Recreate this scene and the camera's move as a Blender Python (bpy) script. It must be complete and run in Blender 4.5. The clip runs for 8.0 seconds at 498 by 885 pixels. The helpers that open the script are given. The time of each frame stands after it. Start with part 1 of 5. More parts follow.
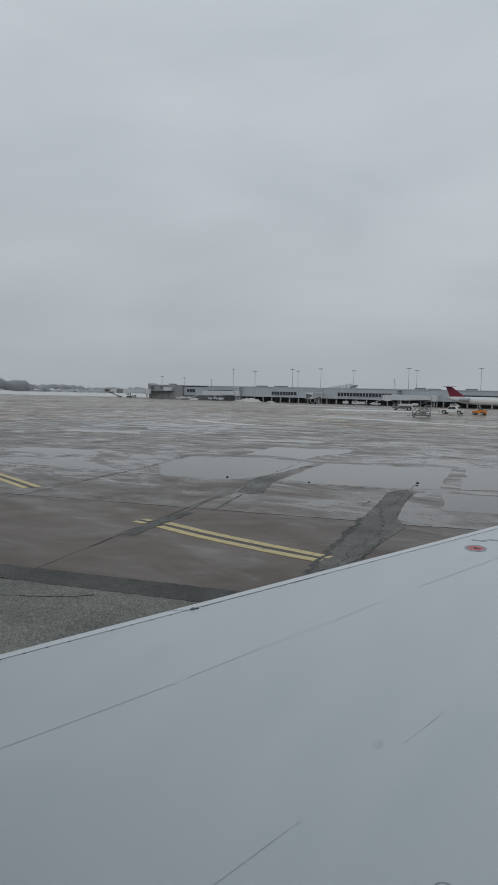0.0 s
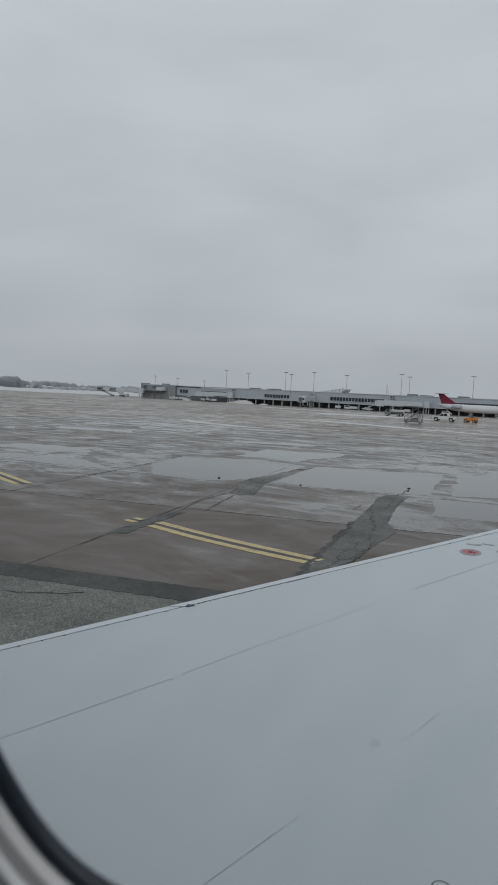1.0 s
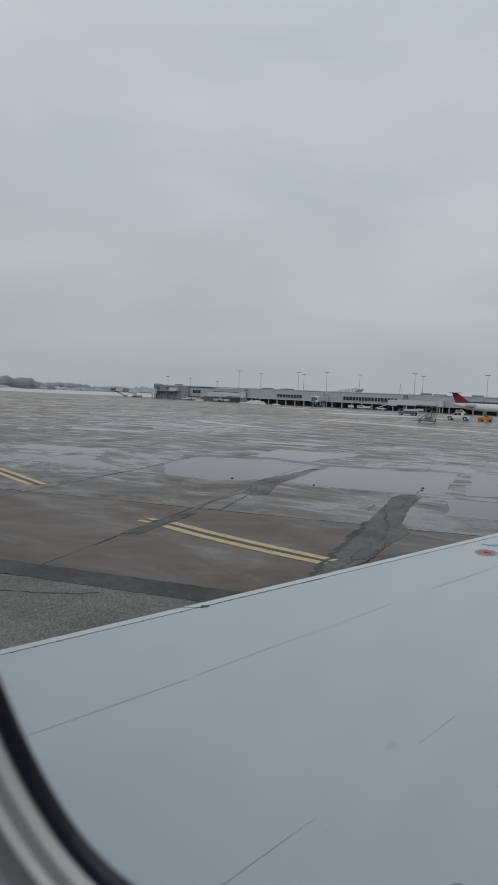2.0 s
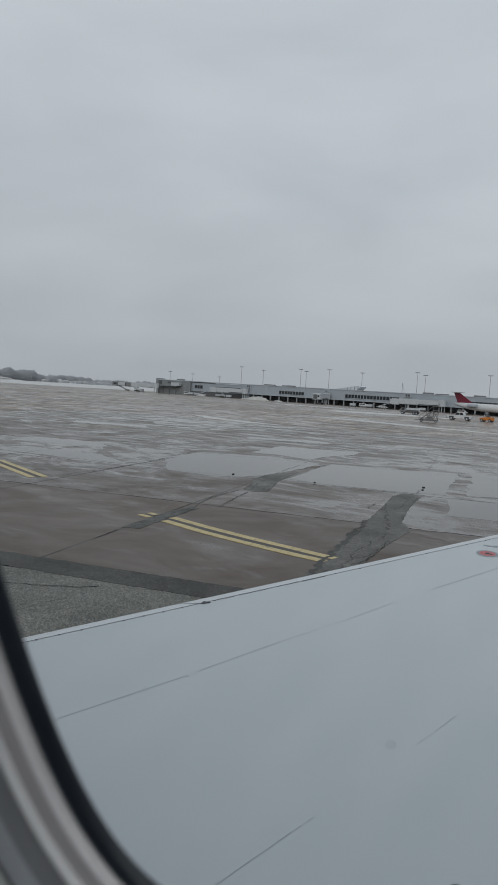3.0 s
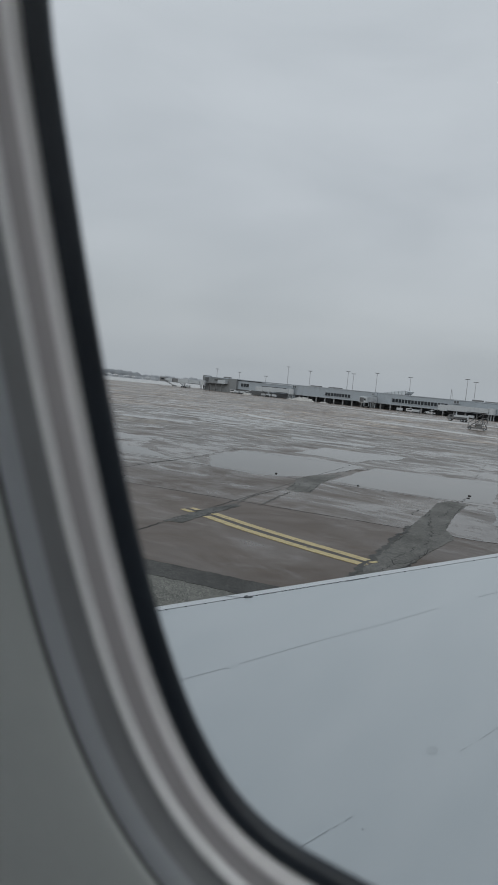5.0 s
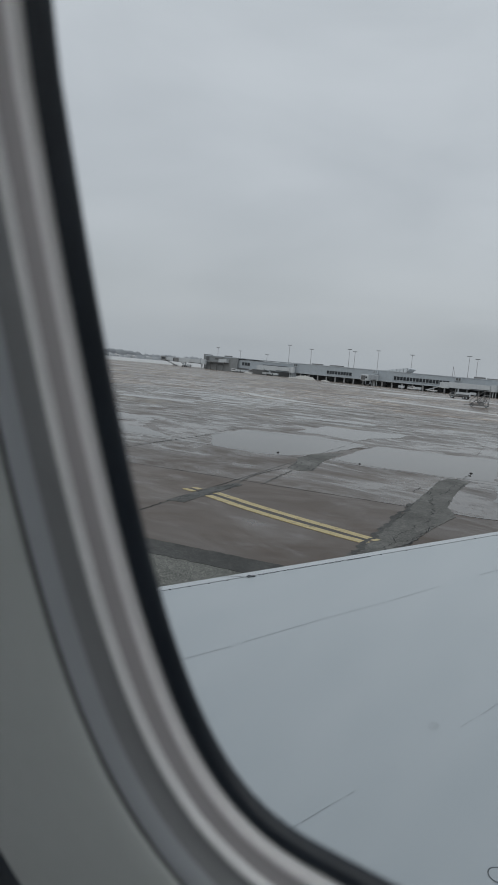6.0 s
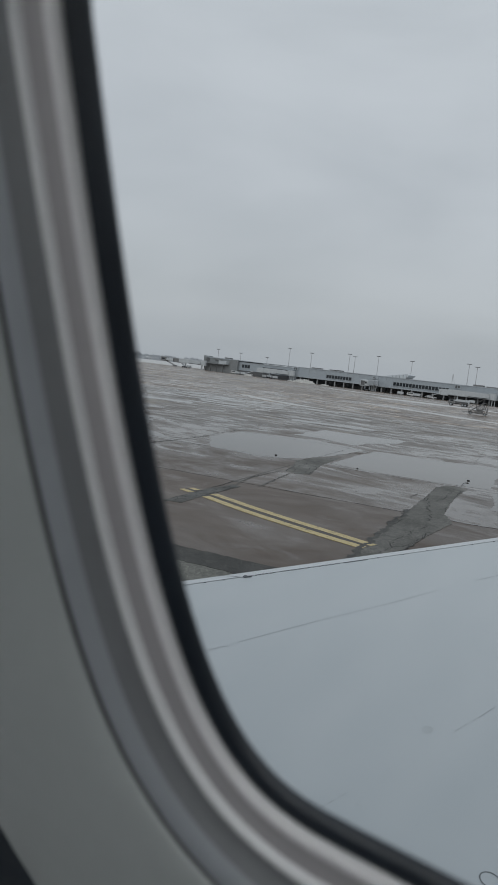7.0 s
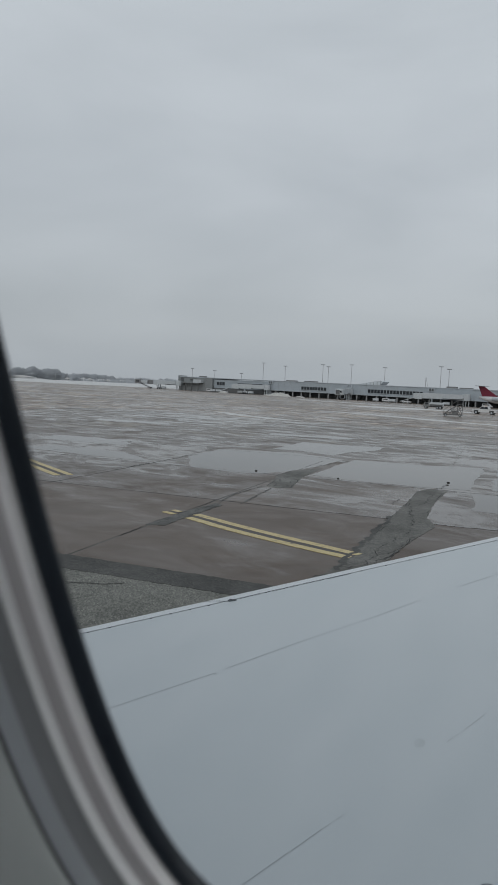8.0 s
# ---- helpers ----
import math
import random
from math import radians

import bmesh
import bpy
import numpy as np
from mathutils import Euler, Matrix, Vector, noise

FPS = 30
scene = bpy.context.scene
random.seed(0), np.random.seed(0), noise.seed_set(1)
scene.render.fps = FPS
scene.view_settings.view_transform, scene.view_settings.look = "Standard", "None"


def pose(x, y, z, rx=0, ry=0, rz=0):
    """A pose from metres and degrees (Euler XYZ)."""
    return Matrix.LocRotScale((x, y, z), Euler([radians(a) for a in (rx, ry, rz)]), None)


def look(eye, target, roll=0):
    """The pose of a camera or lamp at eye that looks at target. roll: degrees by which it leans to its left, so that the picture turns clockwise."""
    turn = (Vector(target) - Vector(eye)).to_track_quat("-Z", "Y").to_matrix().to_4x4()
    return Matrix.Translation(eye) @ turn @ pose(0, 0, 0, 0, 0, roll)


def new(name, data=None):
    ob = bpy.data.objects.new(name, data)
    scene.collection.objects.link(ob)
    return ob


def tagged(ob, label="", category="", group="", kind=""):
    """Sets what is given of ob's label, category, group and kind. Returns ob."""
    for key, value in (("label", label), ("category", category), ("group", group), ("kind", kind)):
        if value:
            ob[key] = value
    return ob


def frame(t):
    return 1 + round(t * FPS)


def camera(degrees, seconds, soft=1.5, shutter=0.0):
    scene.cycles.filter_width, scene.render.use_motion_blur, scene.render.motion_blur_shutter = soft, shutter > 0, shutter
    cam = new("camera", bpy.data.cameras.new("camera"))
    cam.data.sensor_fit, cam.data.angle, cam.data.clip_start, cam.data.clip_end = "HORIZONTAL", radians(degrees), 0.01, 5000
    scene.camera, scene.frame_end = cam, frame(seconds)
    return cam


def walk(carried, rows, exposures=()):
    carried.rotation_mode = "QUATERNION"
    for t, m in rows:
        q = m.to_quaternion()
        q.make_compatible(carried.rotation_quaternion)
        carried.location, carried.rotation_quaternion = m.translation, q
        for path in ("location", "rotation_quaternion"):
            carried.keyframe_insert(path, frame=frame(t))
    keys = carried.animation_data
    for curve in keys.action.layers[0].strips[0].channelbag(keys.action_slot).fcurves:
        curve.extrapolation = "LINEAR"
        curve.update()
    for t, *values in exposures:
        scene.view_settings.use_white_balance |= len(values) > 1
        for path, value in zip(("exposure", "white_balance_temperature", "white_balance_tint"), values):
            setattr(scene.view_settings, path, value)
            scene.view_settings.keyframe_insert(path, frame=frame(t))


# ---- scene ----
cam = camera(40, 8.0, soft=1.05)
cam.data.dof.use_dof = True
cam.data.dof.focus_distance = 9.0
cam.data.dof.aperture_fstop = cam.data.lens / 3.4
PATH = [
    (0.0, look((0.0709, 0.0579, 3.9334), (-4.852, 8.730, 3.182), 1.26)),
    (0.5, look((0.0503, 0.0292, 3.9123), (-4.644, 8.836, 3.282), 3.21)),
    (1.0, look((0.0293, 0.0347, 3.9067), (-4.788, 8.768, 3.190), 2.73)),
    (2.5, look((0.0181, 0.0275, 3.9141), (-5.004, 8.644, 3.182), 2.64)),
    (3.0, look((0.0082, 0.0239, 3.9157), (-4.982, 8.654, 3.135), 3.42)),
    (3.5, look((0.0044, 0.0207, 3.9055), (-5.102, 8.582, 3.112), 3.98)),
    (4.0, look((-0.0222, 0.0237, 3.8871), (-5.381, 8.427, 3.080), 5.47)),
    (4.5, look((-0.0174, 0.0192, 3.8908), (-5.393, 8.413, 3.094), 4.99)),
    (4.7, look((-0.0205, 0.0157, 3.8868), (-5.516, 8.332, 3.083), 5.37)),
    (5.8, look((-0.0195, 0.0139, 3.8941), (-5.538, 8.285, 2.834), 5.51)),
    (6.0, look((-0.0184, 0.0083, 3.8983), (-5.524, 8.278, 2.754), 5.19)),
    (6.5, look((-0.0218, 0.0035, 3.8958), (-5.559, 8.254, 2.771), 6.02)),
    (7.0, look((-0.0257, 0.0070, 3.8828), (-5.514, 8.293, 2.776), 6.56)),
    (7.1, look((-0.0298, -0.0020, 3.8813), (-5.600, 8.223, 2.729), 8.12)),
    (7.2, look((-0.0214, -0.0383, 3.8971), (-5.614, 8.177, 2.783), 7.87)),
    (7.3, look((-0.0159, -0.0380, 3.8948), (-5.695, 8.143, 2.991), 8.54)),
    (7.5, look((-0.0223, 0.0041, 3.8973), (-5.391, 8.400, 3.071), 6.48)),
    (8.0, look((0.0005, 0.0116, 3.9263), (-5.266, 8.469, 3.074), 2.75)),
]
walk(cam, PATH)

# ---- light: an overcast winter sky, a weak wide sun behind the cloud ----
world = bpy.data.worlds.new("overcast_sky")
scene.world = world
world.use_nodes = True
wn, wl = world.node_tree.nodes, world.node_tree.links
wn.clear()
w_out = wn.new("ShaderNodeOutputWorld")
w_bg = wn.new("ShaderNodeBackground")
w_sky = wn.new("ShaderNodeTexSky")
w_sky.sky_type = 'NISHITA'
w_sky.sun_disc = False
w_sky.sun_elevation = radians(28)
w_sky.sun_rotation = radians(160)
w_sky.air_density = 1.5
w_sky.dust_density = 3.0
w_dim = wn.new("ShaderNodeMixRGB")
w_dim.blend_type = 'MULTIPLY'
w_dim.inputs[0].default_value = 1.0
w_dim.inputs[2].default_value = (0.09, 0.09, 0.09, 1)
wl.new(w_sky.outputs[0], w_dim.inputs[1])
w_tc = wn.new("ShaderNodeTexCoord")
w_map = wn.new("ShaderNodeMapping")
w_map.inputs["Scale"].default_value = (1.0, 1.0, 3.4)
wl.new(w_tc.outputs["Generated"], w_map.inputs[0])
w_n1 = wn.new("ShaderNodeTexNoise")
w_n1.inputs["Scale"].default_value = 2.1
w_n1.inputs["Detail"].default_value = 5
w_n1.inputs["Roughness"].default_value = 0.45
w_n1.inputs["Distortion"].default_value = 0.3
wl.new(w_map.outputs[0], w_n1.inputs[0])
w_cl = wn.new("ShaderNodeValToRGB")
w_cl.color_ramp.elements[0].position = 0.30
w_cl.color_ramp.elements[0].color = (0.88, 0.89, 0.90, 1)
w_cl.color_ramp.elements[1].position = 0.72
w_cl.color_ramp.elements[1].color = (1.08, 1.08, 1.08, 1)
wl.new(w_n1.outputs[0], w_cl.inputs[0])
w_sep = wn.new("ShaderNodeSeparateXYZ")
wl.new(w_tc.outputs["Generated"], w_sep.inputs[0])
w_hr = wn.new("ShaderNodeValToRGB")
w_hr.color_ramp.elements[0].position = 0.0
w_hr.color_ramp.elements[0].color = (0.420, 0.449, 0.483, 1)
w_hr.color_ramp.elements[1].position = 0.60
w_hr.color_ramp.elements[1].color = (0.57, 0.605, 0.645, 1)
w_e = w_hr.color_ramp.elements.new(0.10)
w_e.color = (0.462, 0.490, 0.523, 1)
w_e = w_hr.color_ramp.elements.new(0.25)
w_e.color = (0.53, 0.56, 0.60, 1)
wl.new(w_sep.outputs[2], w_hr.inputs[0])
w_mul = wn.new("ShaderNodeMixRGB")
w_mul.blend_type = 'MULTIPLY'
w_mul.inputs[0].default_value = 1.0
wl.new(w_hr.outputs[0], w_mul.inputs[1])
wl.new(w_cl.outputs[0], w_mul.inputs[2])
w_mix = wn.new("ShaderNodeMixRGB")
w_mix.inputs[0].default_value = 0.96
wl.new(w_dim.outputs[0], w_mix.inputs[1])
wl.new(w_mul.outputs[0], w_mix.inputs[2])
wl.new(w_mix.outputs[0], w_bg.inputs[0])
w_bg.inputs[1].default_value = 1.0
wl.new(w_bg.outputs[0], w_out.inputs[0])

sun_data = bpy.data.lights.new("sun", 'SUN')
sun_data.energy = 0.5
sun_data.angle = radians(40)
sun_data.color = (1.0, 0.97, 0.93)
sun = new("sun", sun_data)
sun.matrix_world = look((0, 0, 50), (-17, 45, 24))


# ---- materials ----
def mat(name):
    m = bpy.data.materials.new(name)
    m.use_nodes = True
    m.node_tree.nodes.clear()
    return m, m.node_tree.nodes, m.node_tree.links


def node(ns, kind, **vals):
    n = ns.new(kind)
    for k, v in vals.items():
        n.inputs[k.replace("_", " ")].default_value = v
    return n


def ramp(ns, ls, src, stops):
    r = ns.new("ShaderNodeValToRGB")
    r.color_ramp.elements[0].position, r.color_ramp.elements[0].color = stops[0][0], (*stops[0][1], 1)
    r.color_ramp.elements[1].position, r.color_ramp.elements[1].color = stops[-1][0], (*stops[-1][1], 1)
    for p, c in stops[1:-1]:
        r.color_ramp.elements.new(p).color = (*c, 1)
    ls.new(src, r.inputs[0])
    return r.outputs[0]


def grey(v):
    return (v, v, v)


def coords(ns, ls, scale=(1, 1, 1), world_space=True, rot=0.0):
    if world_space:
        src = ns.new("ShaderNodeNewGeometry").outputs["Position"]
    else:
        src = ns.new("ShaderNodeTexCoord").outputs["Object"]
    mp = ns.new("ShaderNodeMapping")
    mp.inputs["Scale"].default_value = scale
    mp.inputs["Rotation"].default_value = (0, 0, rot)
    ls.new(src, mp.inputs[0])
    return mp.outputs[0]


def noise_tex(ns, ls, vec, scale, detail=4, rough=0.55, dist=0.0):
    n = ns.new("ShaderNodeTexNoise")
    n.inputs["Scale"].default_value = scale
    n.inputs["Detail"].default_value = detail
    n.inputs["Roughness"].default_value = rough
    n.inputs["Distortion"].default_value = dist
    ls.new(vec, n.inputs[0])
    return n.outputs[0]


def mixc(ns, ls, fac, a, b, mode='MIX'):
    m = ns.new("ShaderNodeMixRGB")
    m.blend_type = mode
    for i, v in ((0, fac), (1, a), (2, b)):
        if isinstance(v, (int, float)):
            m.inputs[i].default_value = v if i == 0 else (v, v, v, 1)
        elif isinstance(v, tuple):
            m.inputs[i].default_value = (*v, 1)
        else:
            ls.new(v, m.inputs[i])
    return m.outputs[0]


def calc(ns, ls, op, a, b=0.0):
    m = ns.new("ShaderNodeMath")
    m.operation = op
    for i, v in ((0, a), (1, b)):
        if isinstance(v, (int, float)):
            m.inputs[i].default_value = v
        else:
            ls.new(v, m.inputs[i])
    return m.outputs[0]


def finish(ns, ls, color, rough, metal=0.0, bump=None, bump_dist=0.01, bump_str=0.4, spec=0.5):
    p = ns.new("ShaderNodeBsdfPrincipled")
    o = ns.new("ShaderNodeOutputMaterial")
    for key, v in (("Base Color", color), ("Roughness", rough), ("Metallic", metal), ("Specular IOR Level", spec)):
        if isinstance(v, tuple):
            p.inputs[key].default_value = (*v, 1)
        elif isinstance(v, (int, float)):
            p.inputs[key].default_value = v
        else:
            ls.new(v, p.inputs[key])
    if bump is not None:
        b = ns.new("ShaderNodeBump")
        b.inputs["Strength"].default_value = bump_str
        b.inputs["Distance"].default_value = bump_dist
        ls.new(bump, b.inputs["Height"])
        ls.new(b.outputs[0], p.inputs["Normal"])
    ls.new(p.outputs[0], o.inputs[0])
    return p


def plain(name, color, rough=0.5, metal=0.0, vary=0.12, scale=6.0, spec=0.5):
    """A painted or plain surface with faint stains at two scales."""
    m, ns, ls = mat(name)
    v = coords(ns, ls, world_space=False)
    a = noise_tex(ns, ls, v, scale, 5)
    b = noise_tex(ns, ls, v, scale * 9, 3)
    mix = calc(ns, ls, 'MULTIPLY_ADD', a, 0.7)
    ls.new(calc(ns, ls, 'MULTIPLY', b, 0.3), mix.node.inputs[2])
    dark = tuple(c * (1 - vary) for c in color)
    lite = tuple(min(1, c * (1 + vary)) for c in color)
    col = ramp(ns, ls, mix, [(0.3, dark), (0.7, lite)])
    r = ramp(ns, ls, a, [(0.2, grey(max(0.02, rough - 0.08))), (0.8, grey(min(1, rough + 0.08)))])
    finish(ns, ls, col, r, metal, b, 0.002, 0.15, spec)
    return m


GRID_TURN = radians(12.0)


def concrete_mat(name, far, lo=0.515, slushy=False):
    """Wet apron concrete: brown-grey, streaked, with films of standing water; far also carries the joints."""
    m, ns, ls = mat(name)
    v = coords(ns, ls, (1, 1, 0.0), True, -GRID_TURN)
    calm = not far and not slushy
    vs = coords(ns, ls, (0.75, 1, 0.0), True, radians(6))
    big = noise_tex(ns, ls, v, 0.16, 5, 0.55, 0.4)
    streak = noise_tex(ns, ls, vs, 0.55, 6, 0.62, 0.5)
    thin = noise_tex(ns, ls, coords(ns, ls, (0.35, 1, 0.0), True, radians(8)), 0.8, 6, 0.65, 0.6)
    fine = noise_tex(ns, ls, v, 38, 3, 0.7)
    mid = noise_tex(ns, ls, v, 2.4, 5, 0.6)
    base = ramp(ns, ls, big, [(0.30, (0.104, 0.083, 0.071)), (0.52, (0.142, 0.114, 0.098)), (0.72, (0.195, 0.163, 0.143))])
    base = mixc(ns, ls, 0.50 if far else 0.36, base, ramp(ns, ls, streak, [(0.32, (0.098, 0.079, 0.068)), (0.52, (0.15, 0.122, 0.105)), (0.68, (0.225, 0.192, 0.170))]))
    base = mixc(ns, ls, 0.06 if calm else 0.30, base, ramp(ns, ls, thin, [(0.34, (0.085, 0.069, 0.06)), (0.66, (0.23, 0.198, 0.176))]))
    base = mixc(ns, ls, 0.25, base, ramp(ns, ls, mid, [(0.3, (0.085, 0.069, 0.06)), (0.7, (0.20, 0.172, 0.153))]))
    base = mixc(ns, ls, 0.22, base, ramp(ns, ls, fine, [(0.3, (0.065, 0.055, 0.05)), (0.7, (0.24, 0.21, 0.19))]))
    if not far:
        oi = ns.new("ShaderNodeObjectInfo")
        base = mixc(ns, ls, 1.0, base, ramp(ns, ls, oi.outputs["Random"], [(0.0, (0.80, 0.77, 0.75)), (1.0, (1.16, 1.17, 1.19))]), 'MULTIPLY')
    # films of water in long ragged streaks
    wv = coords(ns, ls, (0.60, 1, 0.0), True, radians(6))
    w1 = noise_tex(ns, ls, wv, 0.22 if far else 0.30, 9, 0.72, 1.3)
    w0 = noise_tex(ns, ls, v, 0.035, 3, 0.5, 0.2)
    w2 = noise_tex(ns, ls, coords(ns, ls, (0.50, 1, 0.0), True, radians(7)), 1.1, 6, 0.7, 0.8)
    w = calc(ns, ls, 'ADD', calc(ns, ls, 'MULTIPLY', w1, 0.50), calc(ns, ls, 'MULTIPLY', w0, 0.24))
    w = calc(ns, ls, 'ADD', w, calc(ns, ls, 'MULTIPLY', w2, 0.26))
    wet = ramp(ns, ls, w, [(lo, grey(0.0)), (lo + 0.030, grey(1.0))])
    damp = ramp(ns, ls, w, [(lo - 0.10, grey(0.0)), (lo, grey(1.0))])
    if far or slushy:
        # slushy pale remains between the wet bands
        sl = noise_tex(ns, ls, coords(ns, ls, (0.65, 1, 0.0), True, radians(7)), 0.20, 10, 0.72, 1.2)
        sl2 = noise_tex(ns, ls, coords(ns, ls, (0.45, 1, 0.0), True, radians(7)), 0.55, 8, 0.70, 0.9)
        sl = calc(ns, ls, 'ADD', calc(ns, ls, 'MULTIPLY', sl, 0.5), calc(ns, ls, 'MULTIPLY', sl2, 0.5))
        slush = ramp(ns, ls, sl, [(0.518, grey(0.0)), (0.552, grey(0.92))])
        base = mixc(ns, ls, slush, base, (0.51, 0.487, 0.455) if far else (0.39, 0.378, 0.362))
    if far:
        br = ns.new("ShaderNodeTexBrick")
        br.offset = 0.0
        br.inputs["Scale"].default_value = 1.0
        br.inputs["Brick Width"].default_value = 6.5
        br.inputs["Row Height"].default_value = 7.5
        br.inputs["Mortar Size"].default_value = 0.06
        br.inputs["Color1"].default_value = (0.78, 0.77, 0.76, 1)
        br.inputs["Color2"].default_value = (1.18, 1.18, 1.18, 1)
        br.inputs["Mortar"].default_value = (0.35, 0.35, 0.35, 1)
        ls.new(v, br.inputs[0])
        base = mixc(ns, ls, 1.0, base, br.outputs[0], 'MULTIPLY')
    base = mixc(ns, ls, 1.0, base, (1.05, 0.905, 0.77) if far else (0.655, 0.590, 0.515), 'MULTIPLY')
    base = mixc(ns, ls, calc(ns, ls, 'MULTIPLY', damp, 0.30), base, (0.078, 0.066, 0.059))
    rough = mixc(ns, ls, wet, mixc(ns, ls, damp, 0.56 if far else 0.50, 0.32 if far else 0.28), 0.16 if far else 0.09)
    sheen = noise_tex(ns, ls, coords(ns, ls, (0.7, 1, 0.0), True, radians(12)), 0.42, 6, 0.6, 0.8)
    rough = mixc(ns, ls, 1.0, rough, ramp(ns, ls, sheen, [(0.34, grey(0.72)), (0.66, grey(1.22))]), 'MULTIPLY')
    bmp = mixc(ns, ls, wet, fine, 0.5)
    finish(ns, ls, base, rough, 0.0, bmp, 0.004, 0.35, 0.42)
    return m


def asphalt_mat(name, tone, wet_amt=0.3, mottle=0.45):
    m, ns, ls = mat(name)
    v = coords(ns, ls)
    ag = ns.new("ShaderNodeTexVoronoi")
    ag.inputs["Scale"].default_value = 42
    # the grit lies drawn out along the way it was rolled
    rolled = ns.new("ShaderNodeMapping")
    rolled.inputs["Scale"].default_value = (1.0, 0.45, 1.0)
    ls.new(coords(ns, ls, (1, 1, 1), True, radians(-45)), rolled.inputs[0])
    ls.new(rolled.outputs[0], ag.inputs[0])
    big = noise_tex(ns, ls, v, 0.5, 5, 0.6, 0.3)
    fine = noise_tex(ns, ls, rolled.outputs[0], 60, 2, 0.8)
    c = ramp(ns, ls, ag.outputs["Color"], [(0.15, tuple(t * 0.45 for t in tone)), (0.55, tone), (0.80, tuple(t * 1.35 for t in tone)), (0.95, tuple(t * 1.9 for t in tone))])
    c = mixc(ns, ls, 0.15, c, ramp(ns, ls, fine, [(0.40, tuple(t * 0.35 for t in tone)), (0.62, tuple(t * 1.9 for t in tone))]))
    c = mixc(ns, ls, 1.0, c, ramp(ns, ls, big, [(0.3, (0.80, 0.81, 0.82)), (0.7, (1.2, 1.19, 1.17))]), 'MULTIPLY')
    blot = noise_tex(ns, ls, v, 4.5, 6, 0.72, 0.6)
    c = mixc(ns, ls, 1.0, c, ramp(ns, ls, blot, [(0.34, grey(1.0 - mottle)), (0.50, grey(1.0)), (0.68, grey(1.0 + 0.7 * mottle))]), 'MULTIPLY')
    r = ramp(ns, ls, big, [(0.35, grey(0.72)), (0.75, grey(0.72 - wet_amt))])
    finish(ns, ls, c, r, 0.0, ag.outputs["Distance"], 0.006, 0.25)
    return m


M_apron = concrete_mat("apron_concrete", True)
M_slab = concrete_mat("slab_concrete", False, 0.60)
M_slab_damp = concrete_mat("damp_slab_concrete", False, 0.528)
M_slab_slush = concrete_mat("slushy_slab_concrete", False, 0.515, True)
M_slab_wet = concrete_mat("wet_slab_concrete", False, 0.502)
M_asphalt = asphalt_mat("asphalt_aggregate", (0.141, 0.141, 0.122), 0.3, 0.16)
M_patch = asphalt_mat("asphalt_patch", (0.068, 0.067, 0.060), 0.30)
M_repair = asphalt_mat("worn_asphalt_repair", (0.102, 0.099, 0.087), 0.30, 0.38)
M_seal = asphalt_mat("joint_sealant", (0.050, 0.049, 0.044), 0.22, 0.34)
M_crack = plain("crack_dark", (0.018, 0.018, 0.018), 0.8)
M_oldpaint = plain("worn_dark_paint", (0.040, 0.029, 0.023), 0.5, 0.0, 0.35, 5.0)
M_tyre = plain("rubber_black", (0.02, 0.02, 0.021), 0.75)


def water_mat():
    m, ns, ls = mat("puddle_water")
    v = coords(ns, ls)
    a = noise_tex(ns, ls, v, 0.5, 4)
    r = ramp(ns, ls, a, [(0.3, grey(0.02)), (0.7, grey(0.05))])
    c = ramp(ns, ls, a, [(0.3, (0.070, 0.062, 0.056)), (0.7, (0.10, 0.088, 0.08))])
    rip = noise_tex(ns, ls, v, 3.0, 2)
    p = finish(ns, ls, c, r, 0.0, rip, 0.002, 0.06)
    p.inputs["IOR"].default_value = 1.33
    p.inputs["Specular IOR Level"].default_value = 0.5
    return m


M_water = water_mat()


def yellow_mat():
    m, ns, ls = mat("yellow_marking_paint")
    v = coords(ns, ls)
    w = noise_tex(ns, ls, v, 5, 6, 0.7)
    c = ramp(ns, ls, w, [(0.32, (0.17, 0.14, 0.09)), (0.45, (0.50, 0.395, 0.17)), (0.75, (0.61, 0.50, 0.26))])
    finish(ns, ls, c, 0.45, 0.0, w, 0.003, 0.3)
    return m


M_yellow = yellow_mat()


def wing_paint():
    m, ns, ls = mat("wing_grey_paint")
    v = coords(ns, ls)
    vs = coords(ns, ls, (1.0, 0.25, 1.0), True, radians(-33))
    a = noise_tex(ns, ls, v, 0.9, 5, 0.5, 0.4)
    s = noise_tex(ns, ls, vs, 5, 5, 0.6)
    f = noise_tex(ns, ls, v, 120, 2)
    c = ramp(ns, ls, a, [(0.3, (0.487, 0.530, 0.550)), (0.7, (0.545, 0.580, 0.598))])
    c = mixc(ns, ls, 0.25, c, ramp(ns, ls, s, [(0.35, (0.455, 0.498, 0.52)), (0.68, (0.585, 0.612, 0.625))]))
    r = ramp(ns, ls, a, [(0.3, grey(0.30)), (0.7, grey(0.40))])
    finish(ns, ls, c, r, 0.0, f, 0.0006, 0.12, 0.5)
    return m


